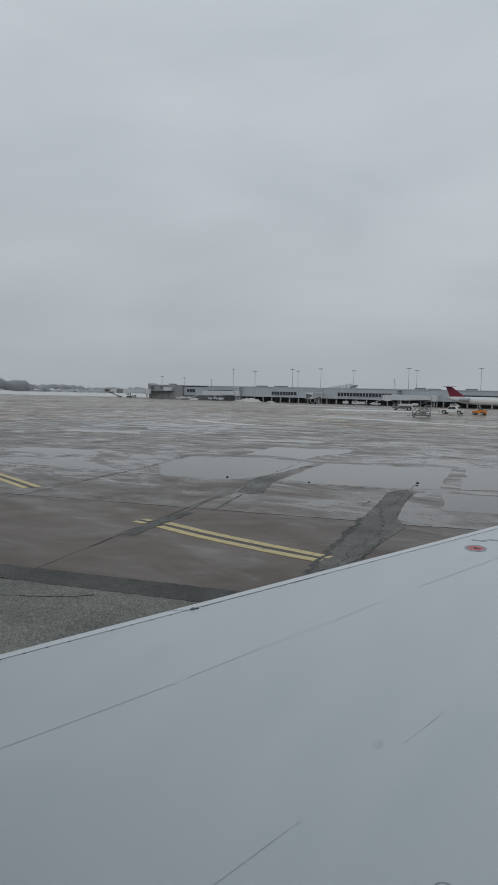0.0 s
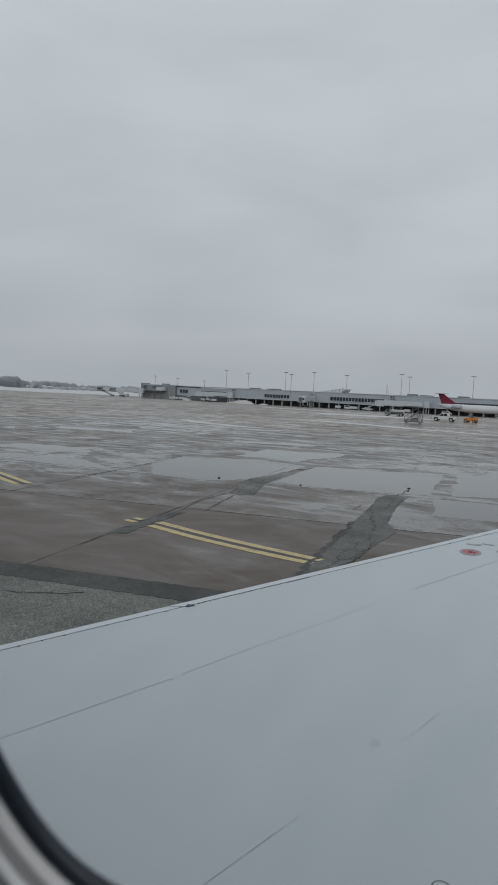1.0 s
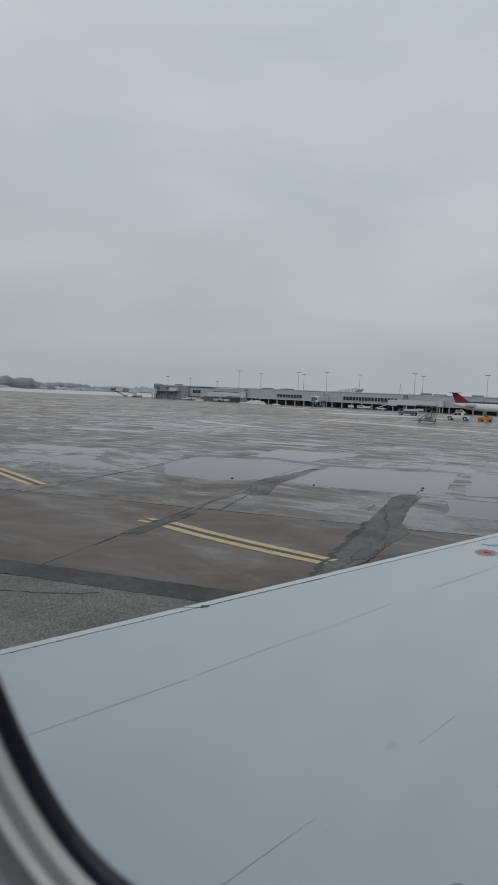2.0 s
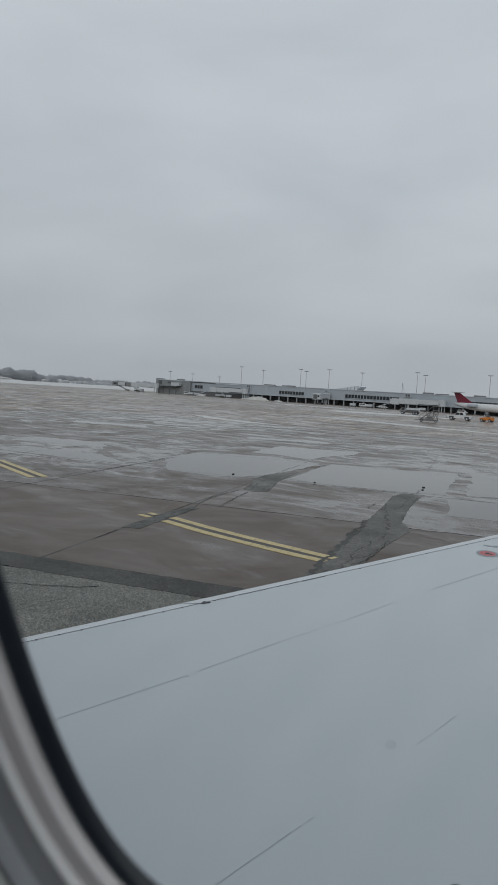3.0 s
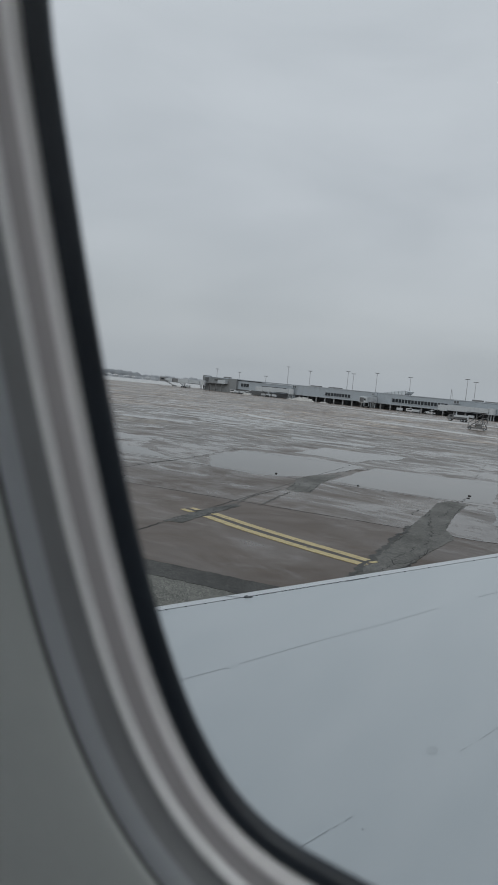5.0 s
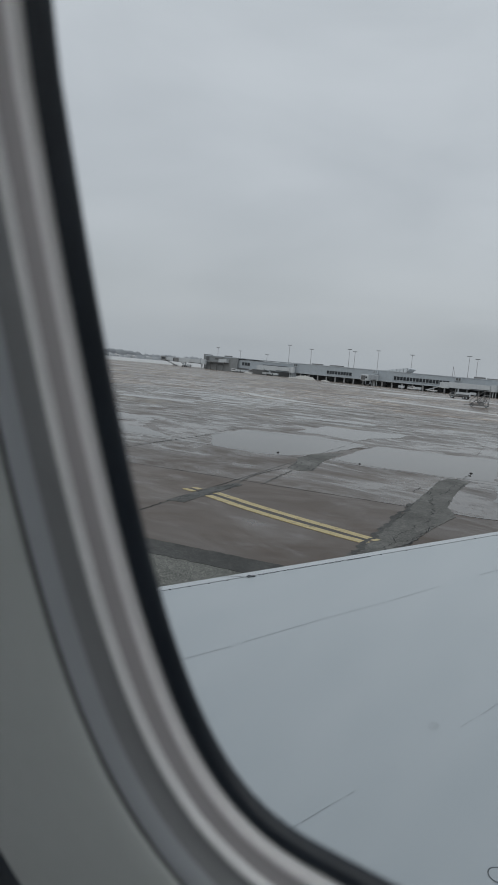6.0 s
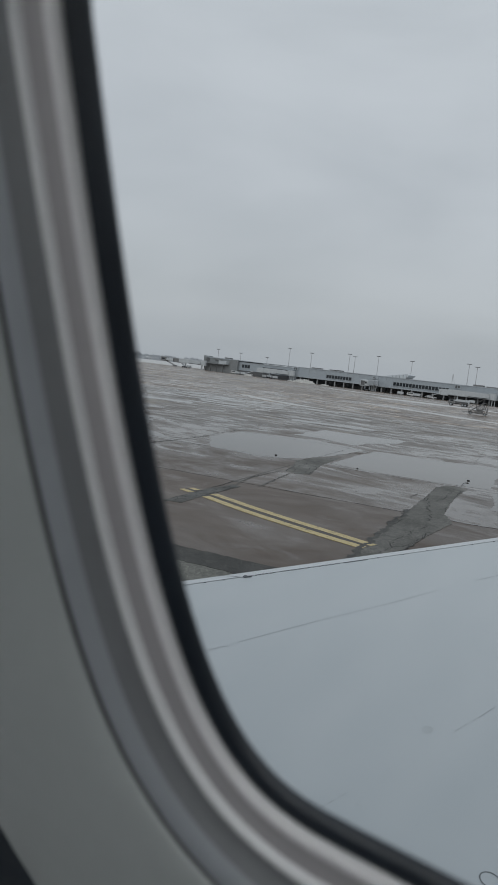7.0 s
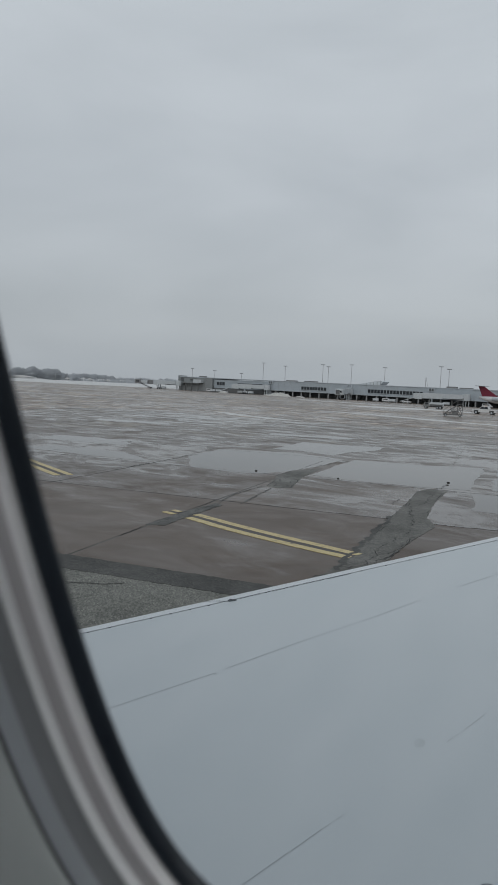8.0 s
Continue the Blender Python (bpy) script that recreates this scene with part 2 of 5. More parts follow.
M_wing = wing_paint()
M_slat = plain("leading_edge_metal", (0.63, 0.655, 0.67), 0.42, 0.35, 0.06, 3)
M_line = plain("seam_dark", (0.10, 0.11, 0.12), 0.7)
M_seam = plain("wing_seam", (0.20, 0.223, 0.243), 0.7)
M_line_soft = plain("seam_faint", (0.30, 0.33, 0.35), 0.6)
M_red = plain("marker_red", (0.48, 0.13, 0.14), 0.5, 0.0, 0.15, 30)
M_steel = plain("fastener_steel", (0.30, 0.31, 0.32), 0.4, 0.7)
M_smudge = plain("old_grease_stain", (0.462, 0.496, 0.512), 0.5, 0, 0.1, 20)
M_bezel = plain("bezel_plastic", (0.388, 0.410, 0.408), 0.45, 0.0, 0.05, 9)
# Ring tones: lit lips, dimmer steps and shaded hollow are put into the colour.
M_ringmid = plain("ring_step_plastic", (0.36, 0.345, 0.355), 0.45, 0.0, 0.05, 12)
M_groove_shade = plain("shaded_groove_plastic", (0.185, 0.19, 0.20), 0.5, 0.0, 0.08, 12)
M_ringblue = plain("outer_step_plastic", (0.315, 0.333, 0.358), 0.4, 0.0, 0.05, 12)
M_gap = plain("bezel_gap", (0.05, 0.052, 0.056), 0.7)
M_inner_lip_lit = plain("lit_inner_lip_plastic", (0.745, 0.735, 0.745), 0.40, 0.0, 0.05, 12)
M_outer_lip_lit = plain("lit_outer_lip_plastic", (0.735, 0.74, 0.75), 0.40, 0.0, 0.05, 12)
M_cabin = plain("cabin_panel", (0.55, 0.55, 0.53), 0.55, 0.0, 0.06, 4)
M_rubber_and_shade = plain("seal_rubber_and_recess_shade", (0.011, 0.016, 0.023), 0.42, 0, 0.2, 30, 0.5)
M_carpet = plain("cabin_carpet", (0.04, 0.045, 0.06), 0.9)
M_fus = plain("fuselage_paint", (0.72, 0.73, 0.74), 0.35, 0, 0.05, 1)
M_snow = plain("dirty_snow", (0.58, 0.58, 0.575), 0.7, 0, 0.14, 0.6)
M_pile = plain("ploughed_snow", (0.50, 0.495, 0.47), 0.8, 0, 0.3, 1.2)
M_wallpan = plain("terminal_panel", (0.385, 0.43, 0.47), 0.6, 0, 0.07, 0.5)
M_wallbrown = plain("terminal_masonry", (0.235, 0.25, 0.258), 0.8, 0, 0.12, 0.6)
M_walldark = plain("dark_parts_and_shade", (0.12, 0.125, 0.13), 0.8, 0, 0.2, 0.6)
M_fascia = plain("terminal_fascia", (0.41, 0.45, 0.485), 0.55, 0, 0.06, 0.7)
M_roof = plain("roof_membrane", (0.33, 0.34, 0.35), 0.8, 0, 0.12, 0.3)
M_dglass = plain("dark_window_glass", (0.028, 0.034, 0.04), 0.12, 0, 0.2, 0.4)
M_white = plain("white_vehicle_paint", (0.62, 0.63, 0.64), 0.35, 0, 0.06, 2)
M_bridge = plain("jet_bridge_paint", (0.50, 0.535, 0.56), 0.5, 0, 0.08, 0.8)
M_bridged = plain("jet_bridge_grey", (0.20, 0.205, 0.21), 0.6, 0, 0.12, 0.8)
M_floodlight = plain("floodlight_housing", (0.27, 0.28, 0.29), 0.5, 0.2)
M_pole = plain("galvanised_steel", (0.36, 0.37, 0.38), 0.5, 0.5)
M_stair = plain("stair_grey_paint", (0.15, 0.152, 0.155), 0.6, 0.2, 0.15, 4)
M_tailred = plain("tail_dark_red", (0.17, 0.014, 0.035), 0.4, 0, 0.08, 1)
M_orange = plain("orange_plastic", (0.60, 0.20, 0.03), 0.6)
M_canopy = plain("canopy_panel", (0.58, 0.62, 0.65), 0.35, 0, 0.06, 0.6)
M_sign = plain("sign_dark", (0.10, 0.105, 0.11), 0.6)


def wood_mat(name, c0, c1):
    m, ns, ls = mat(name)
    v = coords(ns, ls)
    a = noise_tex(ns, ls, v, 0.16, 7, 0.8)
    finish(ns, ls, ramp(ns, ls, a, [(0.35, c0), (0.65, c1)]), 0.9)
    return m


# Haze over the distance is put into these pale bluish tree colours.
M_hazed_trees = wood_mat("haze_toned_trees", (0.36, 0.382, 0.41), (0.46, 0.482, 0.508))
M_house = plain("far_house_wall", (0.38, 0.385, 0.39), 0.8, 0, 0.2, 0.1)


def pane_mat():
    """Clear acrylic: lets light straight through, with a faint gloss."""
    m, ns, ls = mat("clear_pane")
    t = ns.new("ShaderNodeBsdfTransparent")
    t.inputs[0].default_value = (0.975, 0.985, 0.985, 1)
    g = ns.new("ShaderNodeBsdfGlossy")
    g.inputs["Roughness"].default_value = 0.02
    fr = ns.new("ShaderNodeFresnel")
    fr.inputs[0].default_value = 1.12
    mx = ns.new("ShaderNodeMixShader")
    o = ns.new("ShaderNodeOutputMaterial")
    ls.new(fr.outputs[0], mx.inputs[0])
    ls.new(t.outputs[0], mx.inputs[1])
    ls.new(g.outputs[0], mx.inputs[2])
    ls.new(mx.outputs[0], o.inputs[0])
    return m


M_pane = pane_mat()


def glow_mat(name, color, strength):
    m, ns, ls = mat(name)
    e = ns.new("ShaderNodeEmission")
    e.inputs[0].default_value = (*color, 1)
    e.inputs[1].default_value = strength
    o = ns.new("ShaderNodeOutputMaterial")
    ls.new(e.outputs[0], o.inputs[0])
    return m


# Glow of the added cabin lamp, set to brighten the window surround.
M_unseen_lamp = glow_mat("unseen_lamp_diffuser", (0.965, 1.0, 1.01), 10.5)


# ---- mesh helpers ----
def mesh_of(name, verts, faces, material, smooth=False):
    me = bpy.data.meshes.new(name)
    me.from_pydata([tuple(v) for v in verts], [], faces)
    me.materials.append(material)
    me.validate()
    me.update()
    if smooth:
        for p in me.polygons:
            p.use_smooth = True
    return me


def bm_mesh(name, bm, material, smooth=False):
    me = bpy.data.meshes.new(name)
    bmesh.ops.recalc_face_normals(bm, faces=bm.faces)
    bm.to_mesh(me)
    bm.free()
    me.materials.append(material)
    if smooth:
        for p in me.polygons:
            p.use_smooth = True
    return me


def part(name, data, material, parent, label="", smooth=False):
    me = bm_mesh(name, data, material, smooth) if isinstance(data, bmesh.types.BMesh) else data
    ob = new(name, me)
    if parent is not None:
        ob.parent = parent
    if label:
        ob["label"] = label
    return ob


def thing(name, label, category, m=None, group="", kind=""):
    ob = new(name)
    ob.empty_display_size = 0.2
    if m is not None:
        ob.matrix_world = m
    return tagged(ob, label, category, group, kind)


def box(bm, x0, x1, y0, y1, z0, z1, bevel=0.0):
    r = bmesh.ops.create_cube(bm, size=1.0, matrix=Matrix.Translation(((x0 + x1) / 2, (y0 + y1) / 2, (z0 + z1) / 2)) @ Matrix.Diagonal((x1 - x0, y1 - y0, z1 - z0, 1)))
    if bevel:
        edges = list({e for v in r["verts"] for e in v.link_edges})
        bmesh.ops.bevel(bm, geom=edges, offset=bevel, segments=2, affect='EDGES', profile=0.6)
    return bm


def boxes(*specs, bevel=0.0):
    bm = bmesh.new()
    for s in specs:
        box(bm, *s, bevel=bevel)
    return bm


def rod(bm, a, b, r0, r1=None, n=8):
    a, b = Vector(a), Vector(b)
    d = b - a
    m = Matrix.Translation((a + b) / 2) @ d.to_track_quat('Z', 'Y').to_matrix().to_4x4()
    bmesh.ops.create_cone(bm, cap_ends=True, segments=n, radius1=r0, radius2=r0 if r1 is None else r1, depth=d.length, matrix=m)
    return bm


def rods(specs, n=8):
    bm = bmesh.new()
    for a, b, r in specs:
        rod(bm, a, b, r, r, n)
    return bm


def prism(bm, outline, y0, y1):
    """An outline in x and z, drawn out from y0 to y1."""
    a = [bm.verts.new((x, y0, z)) for x, z in outline]
    b = [bm.verts.new((x, y1, z)) for x, z in outline]
    n = len(a)
    bm.faces.new(a)
    bm.faces.new(list(reversed(b)))
    for i in range(n):
        bm.faces.new((a[i], b[i], b[(i + 1) % n], a[(i + 1) % n]))
    return bm


# ---- ground ----
def ground_z(y):
    """The apron falls gently towards the terminal."""
    return -0.02 - 2.18 * min(1.0, max(0.0, (y - 150.0) / 190.0))


def build_ground():
    ys = [-2500, -300, -60, 0, 60, 110, 150, 200, 260, 340, 500, 900, 1800, 4500]
    xs = [-4500, -1500, -500, -200, -60, 60, 300, 1500, 4500]
    verts = [(x, y, ground_z(y)) for y in ys for x in xs]
    n = len(xs)
    faces = [(j * n + i, j * n + i + 1, (j + 1) * n + i + 1, (j + 1) * n + i) for j in range(len(ys) - 1) for i in range(n - 1)]
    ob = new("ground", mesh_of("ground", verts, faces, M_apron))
    tagged(ob, "wet streaked brown-grey concrete airport apron", "ground", kind="structure")


build_ground()
GRID = Matrix.Translation((-4.75, 11.7, 0)) @ Matrix.Rotation(GRID_TURN, 4, 'Z')


def wavy(points, amp, step, seed, zone=1.6):
    """A closed outline with irregular edges through the corner points."""
    out = []
    for i, a in enumerate(points):
        b = points[(i + 1) % len(points)]
        a, b = Vector(a), Vector(b)
        d = b - a
        k = max(1, int(d.length / step))
        nrm = Vector((-d.y, d.x)).normalized()
        for j in range(k):
            t = j / k
            p = a + d * t
            w = noise.fractal(Vector((p.x * zone + seed, p.y * zone, seed * 1.7)), 0.85, 2.1, 6) * amp
            out.append(p + nrm * w)
    return out


def flat_sheet(name, outline, z0, z1, material):
    """A thin slab with an irregular outline."""
    bm = bmesh.new()
    top = [bm.verts.new((p[0], p[1], z1)) for p in outline]
    low = [bm.verts.new((p[0], p[1], z0)) for p in outline]
    n = len(top)
    f = bm.faces.new(top)
    bmesh.ops.triangulate(bm, faces=[f])
    for i in range(n):
        bm.faces.new((top[i], low[i], low[(i + 1) % n], top[(i + 1) % n]))
    return bm_mesh(name, bm, material)


# taxiway of asphalt under the wing, with a dark broken strip along the concrete
asphalt = new("road", flat_sheet("road", wavy([(-150, -90), (90, -90), (90, -0.70), (-150, -0.70)], 0.05, 0.8, 3), -0.06, 0.0, M_asphalt))
asphalt.matrix_world = GRID
tagged(asphalt, "grey exposed-aggregate asphalt taxiway beside the concrete apron", "road", kind="structure")
strip = new("trim", flat_sheet("trim", wavy([(-150, -0.78), (90, -0.78), (90, 0.14), (-150, 0.14)], 0.045, 0.07, 5, 8.0), -0.03, 0.006, M_seal))
strip.matrix_world = GRID
tagged(strip, "dark crumbling tar strip along the concrete edge", "pavement strip", kind="structure")


def ribbon(name, pts, width, z, material, seed=0, jitter=0.03, parent=None, gaps=-1.0):
    """A narrow uneven band along a line."""
    bm = bmesh.new()
    rng = random.Random(seed)
    left, right = [], []
    path = []
    for a, b in zip(pts[:-1], pts[1:]):
        a, b = Vector(a), Vector(b)
        k = max(1, int((b - a).length / 0.07))
        path += [a + (b - a) * (i / k) for i in range(k)]
    path.append(Vector(pts[-1]))
    for i, p in enumerate(path):
        d = (path[min(i + 1, len(path) - 1)] - path[max(i - 1, 0)]).normalized()
        nn = Vector((-d.y, d.x))
        drift = noise.fractal(Vector((p.x * 1.3 + seed, p.y * 1.3, seed * 0.7)), 0.8, 2.0, 5)
        jag = noise.noise(Vector((p.x * 4.7 + seed, p.y * 4.7, seed * 1.9)))
        p = p + nn * (drift * jitter * 2.2 + jag * jitter * 1.4 + rng.uniform(-0.3, 0.3) * jitter)
        w = width * (0.25 + 0.9 * abs(noise.noise(Vector((p.x * 2.1, p.y * 2.1, seed)))) + rng.uniform(0, 0.5)) / 2
        left.append(bm.verts.new((*(p + nn * w), z)))
        right.append(bm.verts.new((*(p - nn * w), z)))
    for i in range(len(path) - 1):
        if noise.noise(Vector((path[i].x * 0.9 + seed, path[i].y * 0.9, 3.1))) < gaps:
            continue
        bm.faces.new((left[i], right[i], right[i + 1], left[i + 1]))
    ob = part(name, bm_mesh(name, bm, material), None, parent)
    return ob


def patch(label, outline, seed, cracks=(), material=M_repair):
    ob = new("asphalt_patch", flat_sheet("asphalt_patch", wavy(outline, 0.04, 0.05, seed, 5.5), -0.03, 0.006, material))
    tagged(ob, label, "asphalt patch", kind="structure")
    edge = [Vector(p) for p in outline]
    turn = 1 if sum(p.x * q.y - p.y * q.x for p, q in zip(edge, edge[1:] + edge[:1])) > 0 else -1
    for i in range(len(edge)):
        p, q = edge[i], edge[(i + 1) % len(edge)]
        if (q - p).length > 2.0:
            inward = Vector((p.y - q.y, q.x - p.x)).normalized() * 0.05 * turn
            ribbon("crack", [p + inward, q + inward], 0.035, 0.0088, M_crack, seed + 40 + i, 0.025, ob, 0.02)
    for i, c in enumerate(cracks):
        ribbon("crack", c, 0.036, 0.0085, M_crack, seed + i, 0.075, ob, -0.22)
    return ob


patch("long cracked grey asphalt repair across the slabs",
      [(-6.3, 11.3), (-4.2, 11.8), (-4.9, 13.2), (-5.43, 15.0), (-5.66, 17.5), (-5.74, 19.8), (-6.4, 21.1), (-6.94, 23.4), (-7.24, 25.1), (-7.58, 27.4),
       (-8.38, 27.5), (-8.47, 26.4), (-7.92, 23.7), (-7.33, 20.5), (-7.0, 18.9), (-6.54, 16.35), (-6.23, 14.6), (-6.05, 13.0)], 2.0,
      [[(-5.0, 11.9), (-5.4, 13.4), (-5.66, 14.43), (-5.79, 15.16), (-6.02, 16.1), (-5.96, 16.9), (-6.17, 18.1), (-6.29, 19.1), (-6.5, 20.0), (-6.9, 20.9), (-7.1, 22.0), (-7.4, 24.2), (-8.0, 26.9)],
       [(-5.45, 14.2), (-5.49, 15.3), (-5.64, 16.6), (-5.67, 18.0)], [(-5.79, 15.2), (-5.6, 16.1)], [(-6.1, 12.6), (-5.7, 13.6), (-5.66, 14.4)],
       [(-6.9, 20.9), (-7.3, 22.4), (-7.7, 23.4)], [(-6.5, 20.0), (-6.1, 20.2)]])
patch("narrow dark asphalt repair under the yellow dash", [(-11.95, 14.1), (-11.5, 14.35), (-11.79, 15.82), (-12.15, 18.1), (-12.5, 18.2), (-12.35, 16.35)], 7.0,
      [[(-11.8, 14.4), (-12.1, 16.2), (-12.35, 18.0)]], M_patch)
for seam_line in ([(-12.44, 18.25), (-12.62, 18.7), (-13.1, 20.3), (-13.4, 22.8)], [(-11.9, 18.8), (-12.0, 19.3), (-12.5, 20.9), (-12.9, 22.5)]):
    ob = ribbon("crack", seam_line, 0.08, 0.0086, M_patch, 8, 0.025, None, -0.35)
    tagged(ob, "broken dark edge of a concrete repair", "crack", kind="structure")
patch("wide grey asphalt repair at a slab corner", [(-13.35, 22.9), (-14.05, 24.8), (-14.65, 25.9), (-15.0, 28.1), (-14.4, 29.9), (-13.8, 27.4), (-13.5, 26.1), (-12.4, 23.2), (-12.75, 22.7)], 9.0,
      [[(-13.0, 23.0), (-13.9, 25.2), (-14.5, 29.2)], [(-12.7, 23.3), (-13.6, 25.6)]])
patch("square grey asphalt repair beside a joint", [(0.4, 20.6), (2.9, 21.2), (2.4, 24.3), (0.0, 23.7)], 13.0)
for crack_line in ([(-13.2, 7.2), (-11.6, 8.0), (-10.1, 8.7), (-8.7, 9.7)], [(-20.2, 20.1), (-20.9, 25.6), (-21.7, 28.6), (-23.3, 33.8)], [(-20.6, 23.0), (-20.8, 25.0)],
                   [(-8.1, 22.6), (-8.3, 23.9)], [(-8.0, 27.9), (-8.2, 29.6)], [(-14.9, 30.2), (-15.1, 32.4), (-14.8, 34.6)], [(-1.2, 12.6), (-0.6, 16.9), (-1.0, 20.8)]):
    ob = ribbon("crack", crack_line, 0.035, 0.008, M_crack, 31, 0.05)
    tagged(ob, "thin dark crack in the wet concrete", "crack", kind="structure")
edge_seal = ribbon("tar_seal", [(-6.05, 13.4), (-6.28, 14.6), (-6.58, 16.35), (-7.05, 18.9), (-7.36, 20.5)], 0.20, 0.0105, M_seal, 52, 0.05)
tagged(edge_seal, "dark line of tar along an asphalt repair", "tar line", kind="structure")


def star_outline(corners, amp, seed, n=220):
    """Corners joined by straight sides, seen from the middle, with a ragged edge that never crosses itself."""
    pts = [Vector(p) for p in corners]
    mid = sum(pts, Vector((0, 0))) / len(pts)
    out = []
    for k in range(n):
        t = 2 * math.pi * k / n
        d = Vector((math.cos(t), math.sin(t)))
        best = 1e9
        for p, q in zip(pts, pts[1:] + pts[:1]):
            e = q - p
            den = d.x * e.y - d.y * e.x
            if abs(den) < 1e-9:
                continue
            w = p - mid
            r = (w.x * e.y - w.y * e.x) / den
            s = (w.x * d.y - w.y * d.x) / den
            if r > 0 and -0.001 <= s <= 1.001:
                best = min(best, r)
        p = mid + d * best
        f = noise.fractal(Vector((p.x * 0.6 + seed, p.y * 0.6, seed)), 0.85, 2.1, 7)
        out.append(mid + d * max(0.3, best + amp * f))
    return out


def puddle(outline, seed, rag=0.26):
    rim = star_outline(outline, rag, seed, 420)
    n = len(rim)
    mid = sum((Vector(p) for p in outline), Vector((0, 0))) / len(outline)
    verts = [(p.x, p.y, 0.0026) for p in rim] + [(p.x, p.y, 0.001) for p in rim] + [(mid.x, mid.y, 0.0026)]
    faces = [(i, (i + 1) % n, 2 * n) for i in range(n)] + [((i + 1) % n, i, n + i, n + (i + 1) % n) for i in range(n)]
    ob = new("water", mesh_of("water", verts, faces, M_water))
    tagged(ob, "shallow puddle mirroring the grey sky on concrete", "puddle", kind="structure")


puddle([(-21.4, 28.4), (-22.8, 33.5), (-20.9, 34.5), (-18.9, 35.6), (-16.3, 35.2), (-15.4, 34.6), (-14.9, 31.0), (-14.9, 28.3), (-15.3, 25.9), (-16.5, 25.25), (-18.7, 25.1)], 4.0, 0.16)
puddle([(-21.0, 36.9), (-22.3, 43.2), (-20.3, 43.4), (-16.9, 45.0), (-16.4, 42.0), (-17.0, 38.8), (-16.8, 36.4), (-19.4, 37.0)], 22.0)
puddle([(-13.7, 27.3), (-14.2, 30.2), (-15.0, 35.2), (-14.4, 35.5), (-11.5, 36.1), (-9.8, 37.4), (-8.5, 37.6), (-6.9, 28.5), (-8.5, 27.8), (-10.2, 27.5), (-12.1, 27.1)], 6.0, 0.14)
puddle([(-6.2, 29.0), (-8.0, 38.4), (-4.0, 39.6), (-1.5, 36.0), (-2.2, 31.5)], 27.0)
puddle([(-5.5, 23.6), (-6.6, 27.6), (-3.0, 28.4), (1.5, 29.4), (2.8, 25.6), (-1.0, 24.6)], 8.0)
puddle([(-27.5, 46.5), (-21.0, 49.0), (-22.0, 50.8), (-28.0, 48.6)], 12.0, 0.7)
puddle([(-33.0, 28.5), (-27.5, 30.0), (-29.0, 33.0), (-34.5, 31.5)], 14.0, 0.5)
puddle([(-0.5, 39.5), (9.0, 42.0), (7.0, 49.0), (-3.0, 46.0)], 17.0, 0.4)
puddle([(-45.0, 45.0), (-38.0, 47.5), (-39.5, 49.6), (-46.0, 47.5)], 19.0, 0.7)
puddle([(-29.0, 24.3), (-24.9, 24.6), (-21.2, 25.2), (-24.5, 27.2), (-29.5, 26.6)], 33.0, 0.2)


def smooth_line(pts, k=6):
    """Points on a flowing curve through the given ones."""
    p = [Vector(q) for q in pts]
    p = [2 * p[0] - p[1]] + p + [2 * p[-1] - p[-2]]
    out = []
    for i in range(1, len(p) - 2):
        for j in range(k):
            t = j / k
            a, b, c, d = p[i - 1:i + 3]
            out.append(0.5 * (2 * b + (c - a) * t + (2 * a - 5 * b + 4 * c - d) * t * t + (3 * b - a - 3 * c + d) * t ** 3))
    return out + [p[-2]]


def stripe_outline(pts, width):
    line = smooth_line(pts)
    sides = ([], [])
    for i, p in enumerate(line):
        d = (line[min(i + 1, len(line) - 1)] - line[max(i - 1, 0)]).normalized()
        n = Vector((-d.y, d.x)) * (width / 2)
        sides[0].append(p - n)
        sides[1].append(p + n)
    return sides[0] + list(reversed(sides[1]))


def stripe(pts, width, seed):
    return flat_sheet("stripe", wavy(stripe_outline(pts, width), 0.013, 0.12, seed, 9.0), 0.0, 0.0095, M_yellow)


def yellow_dash(one, two, seed, width=0.27):
    ob = thing("yellow_marking", "worn pair of yellow painted stripes on concrete", "road marking", group="yellow dashes of the taxi line", kind="structure")
    between = [(Vector(p) + Vector(q)) / 2 for p, q in zip(one, two)]
    part("border", flat_sheet("border", wavy(stripe_outline(between, 0.46), 0.03, 0.1, seed + 3, 6.0), 0.0, 0.0075, M_oldpaint), None, ob, "worn dark paint between the stripes")
    part("stripe", stripe(one, width, seed), None, ob)
    part("stripe", stripe(two, width, seed + 1.5), None, ob)
    return ob


def dash_pair(pa, pb):
    """Two lines half a metre apart."""
    d = (Vector(pb) - Vector(pa)).normalized()
    n = Vector((-d.y, d.x)) * 0.26
    return [Vector(pa) + n, Vector(pb) + n], [Vector(pa) - n, Vector(pb) - n]


yellow_dash([(-11.8, 16.22), (-10.26, 15.82), (-8.64, 15.48), (-7.3, 15.26), (-6.13, 15.06)], [(-11.69, 15.69), (-9.9, 15.2), (-8.3, 14.9), (-7.2, 14.74), (-6.2, 14.63)], 1.0)
yellow_dash([(-12.72, 16.27), (-12.4, 16.2)], [(-12.75, 15.88), (-12.32, 15.8)], 4.0, 0.2)
yellow_dash(*dash_pair((-25.4, 21.0), (-20.3, 18.9)), 7.0)
yellow_dash(*dash_pair((3.5, 13.6), (9.9, 14.2)), 9.0)
yellow_dash(*dash_pair((-39.0, 31.0), (-33.6, 27.6)), 12.0)

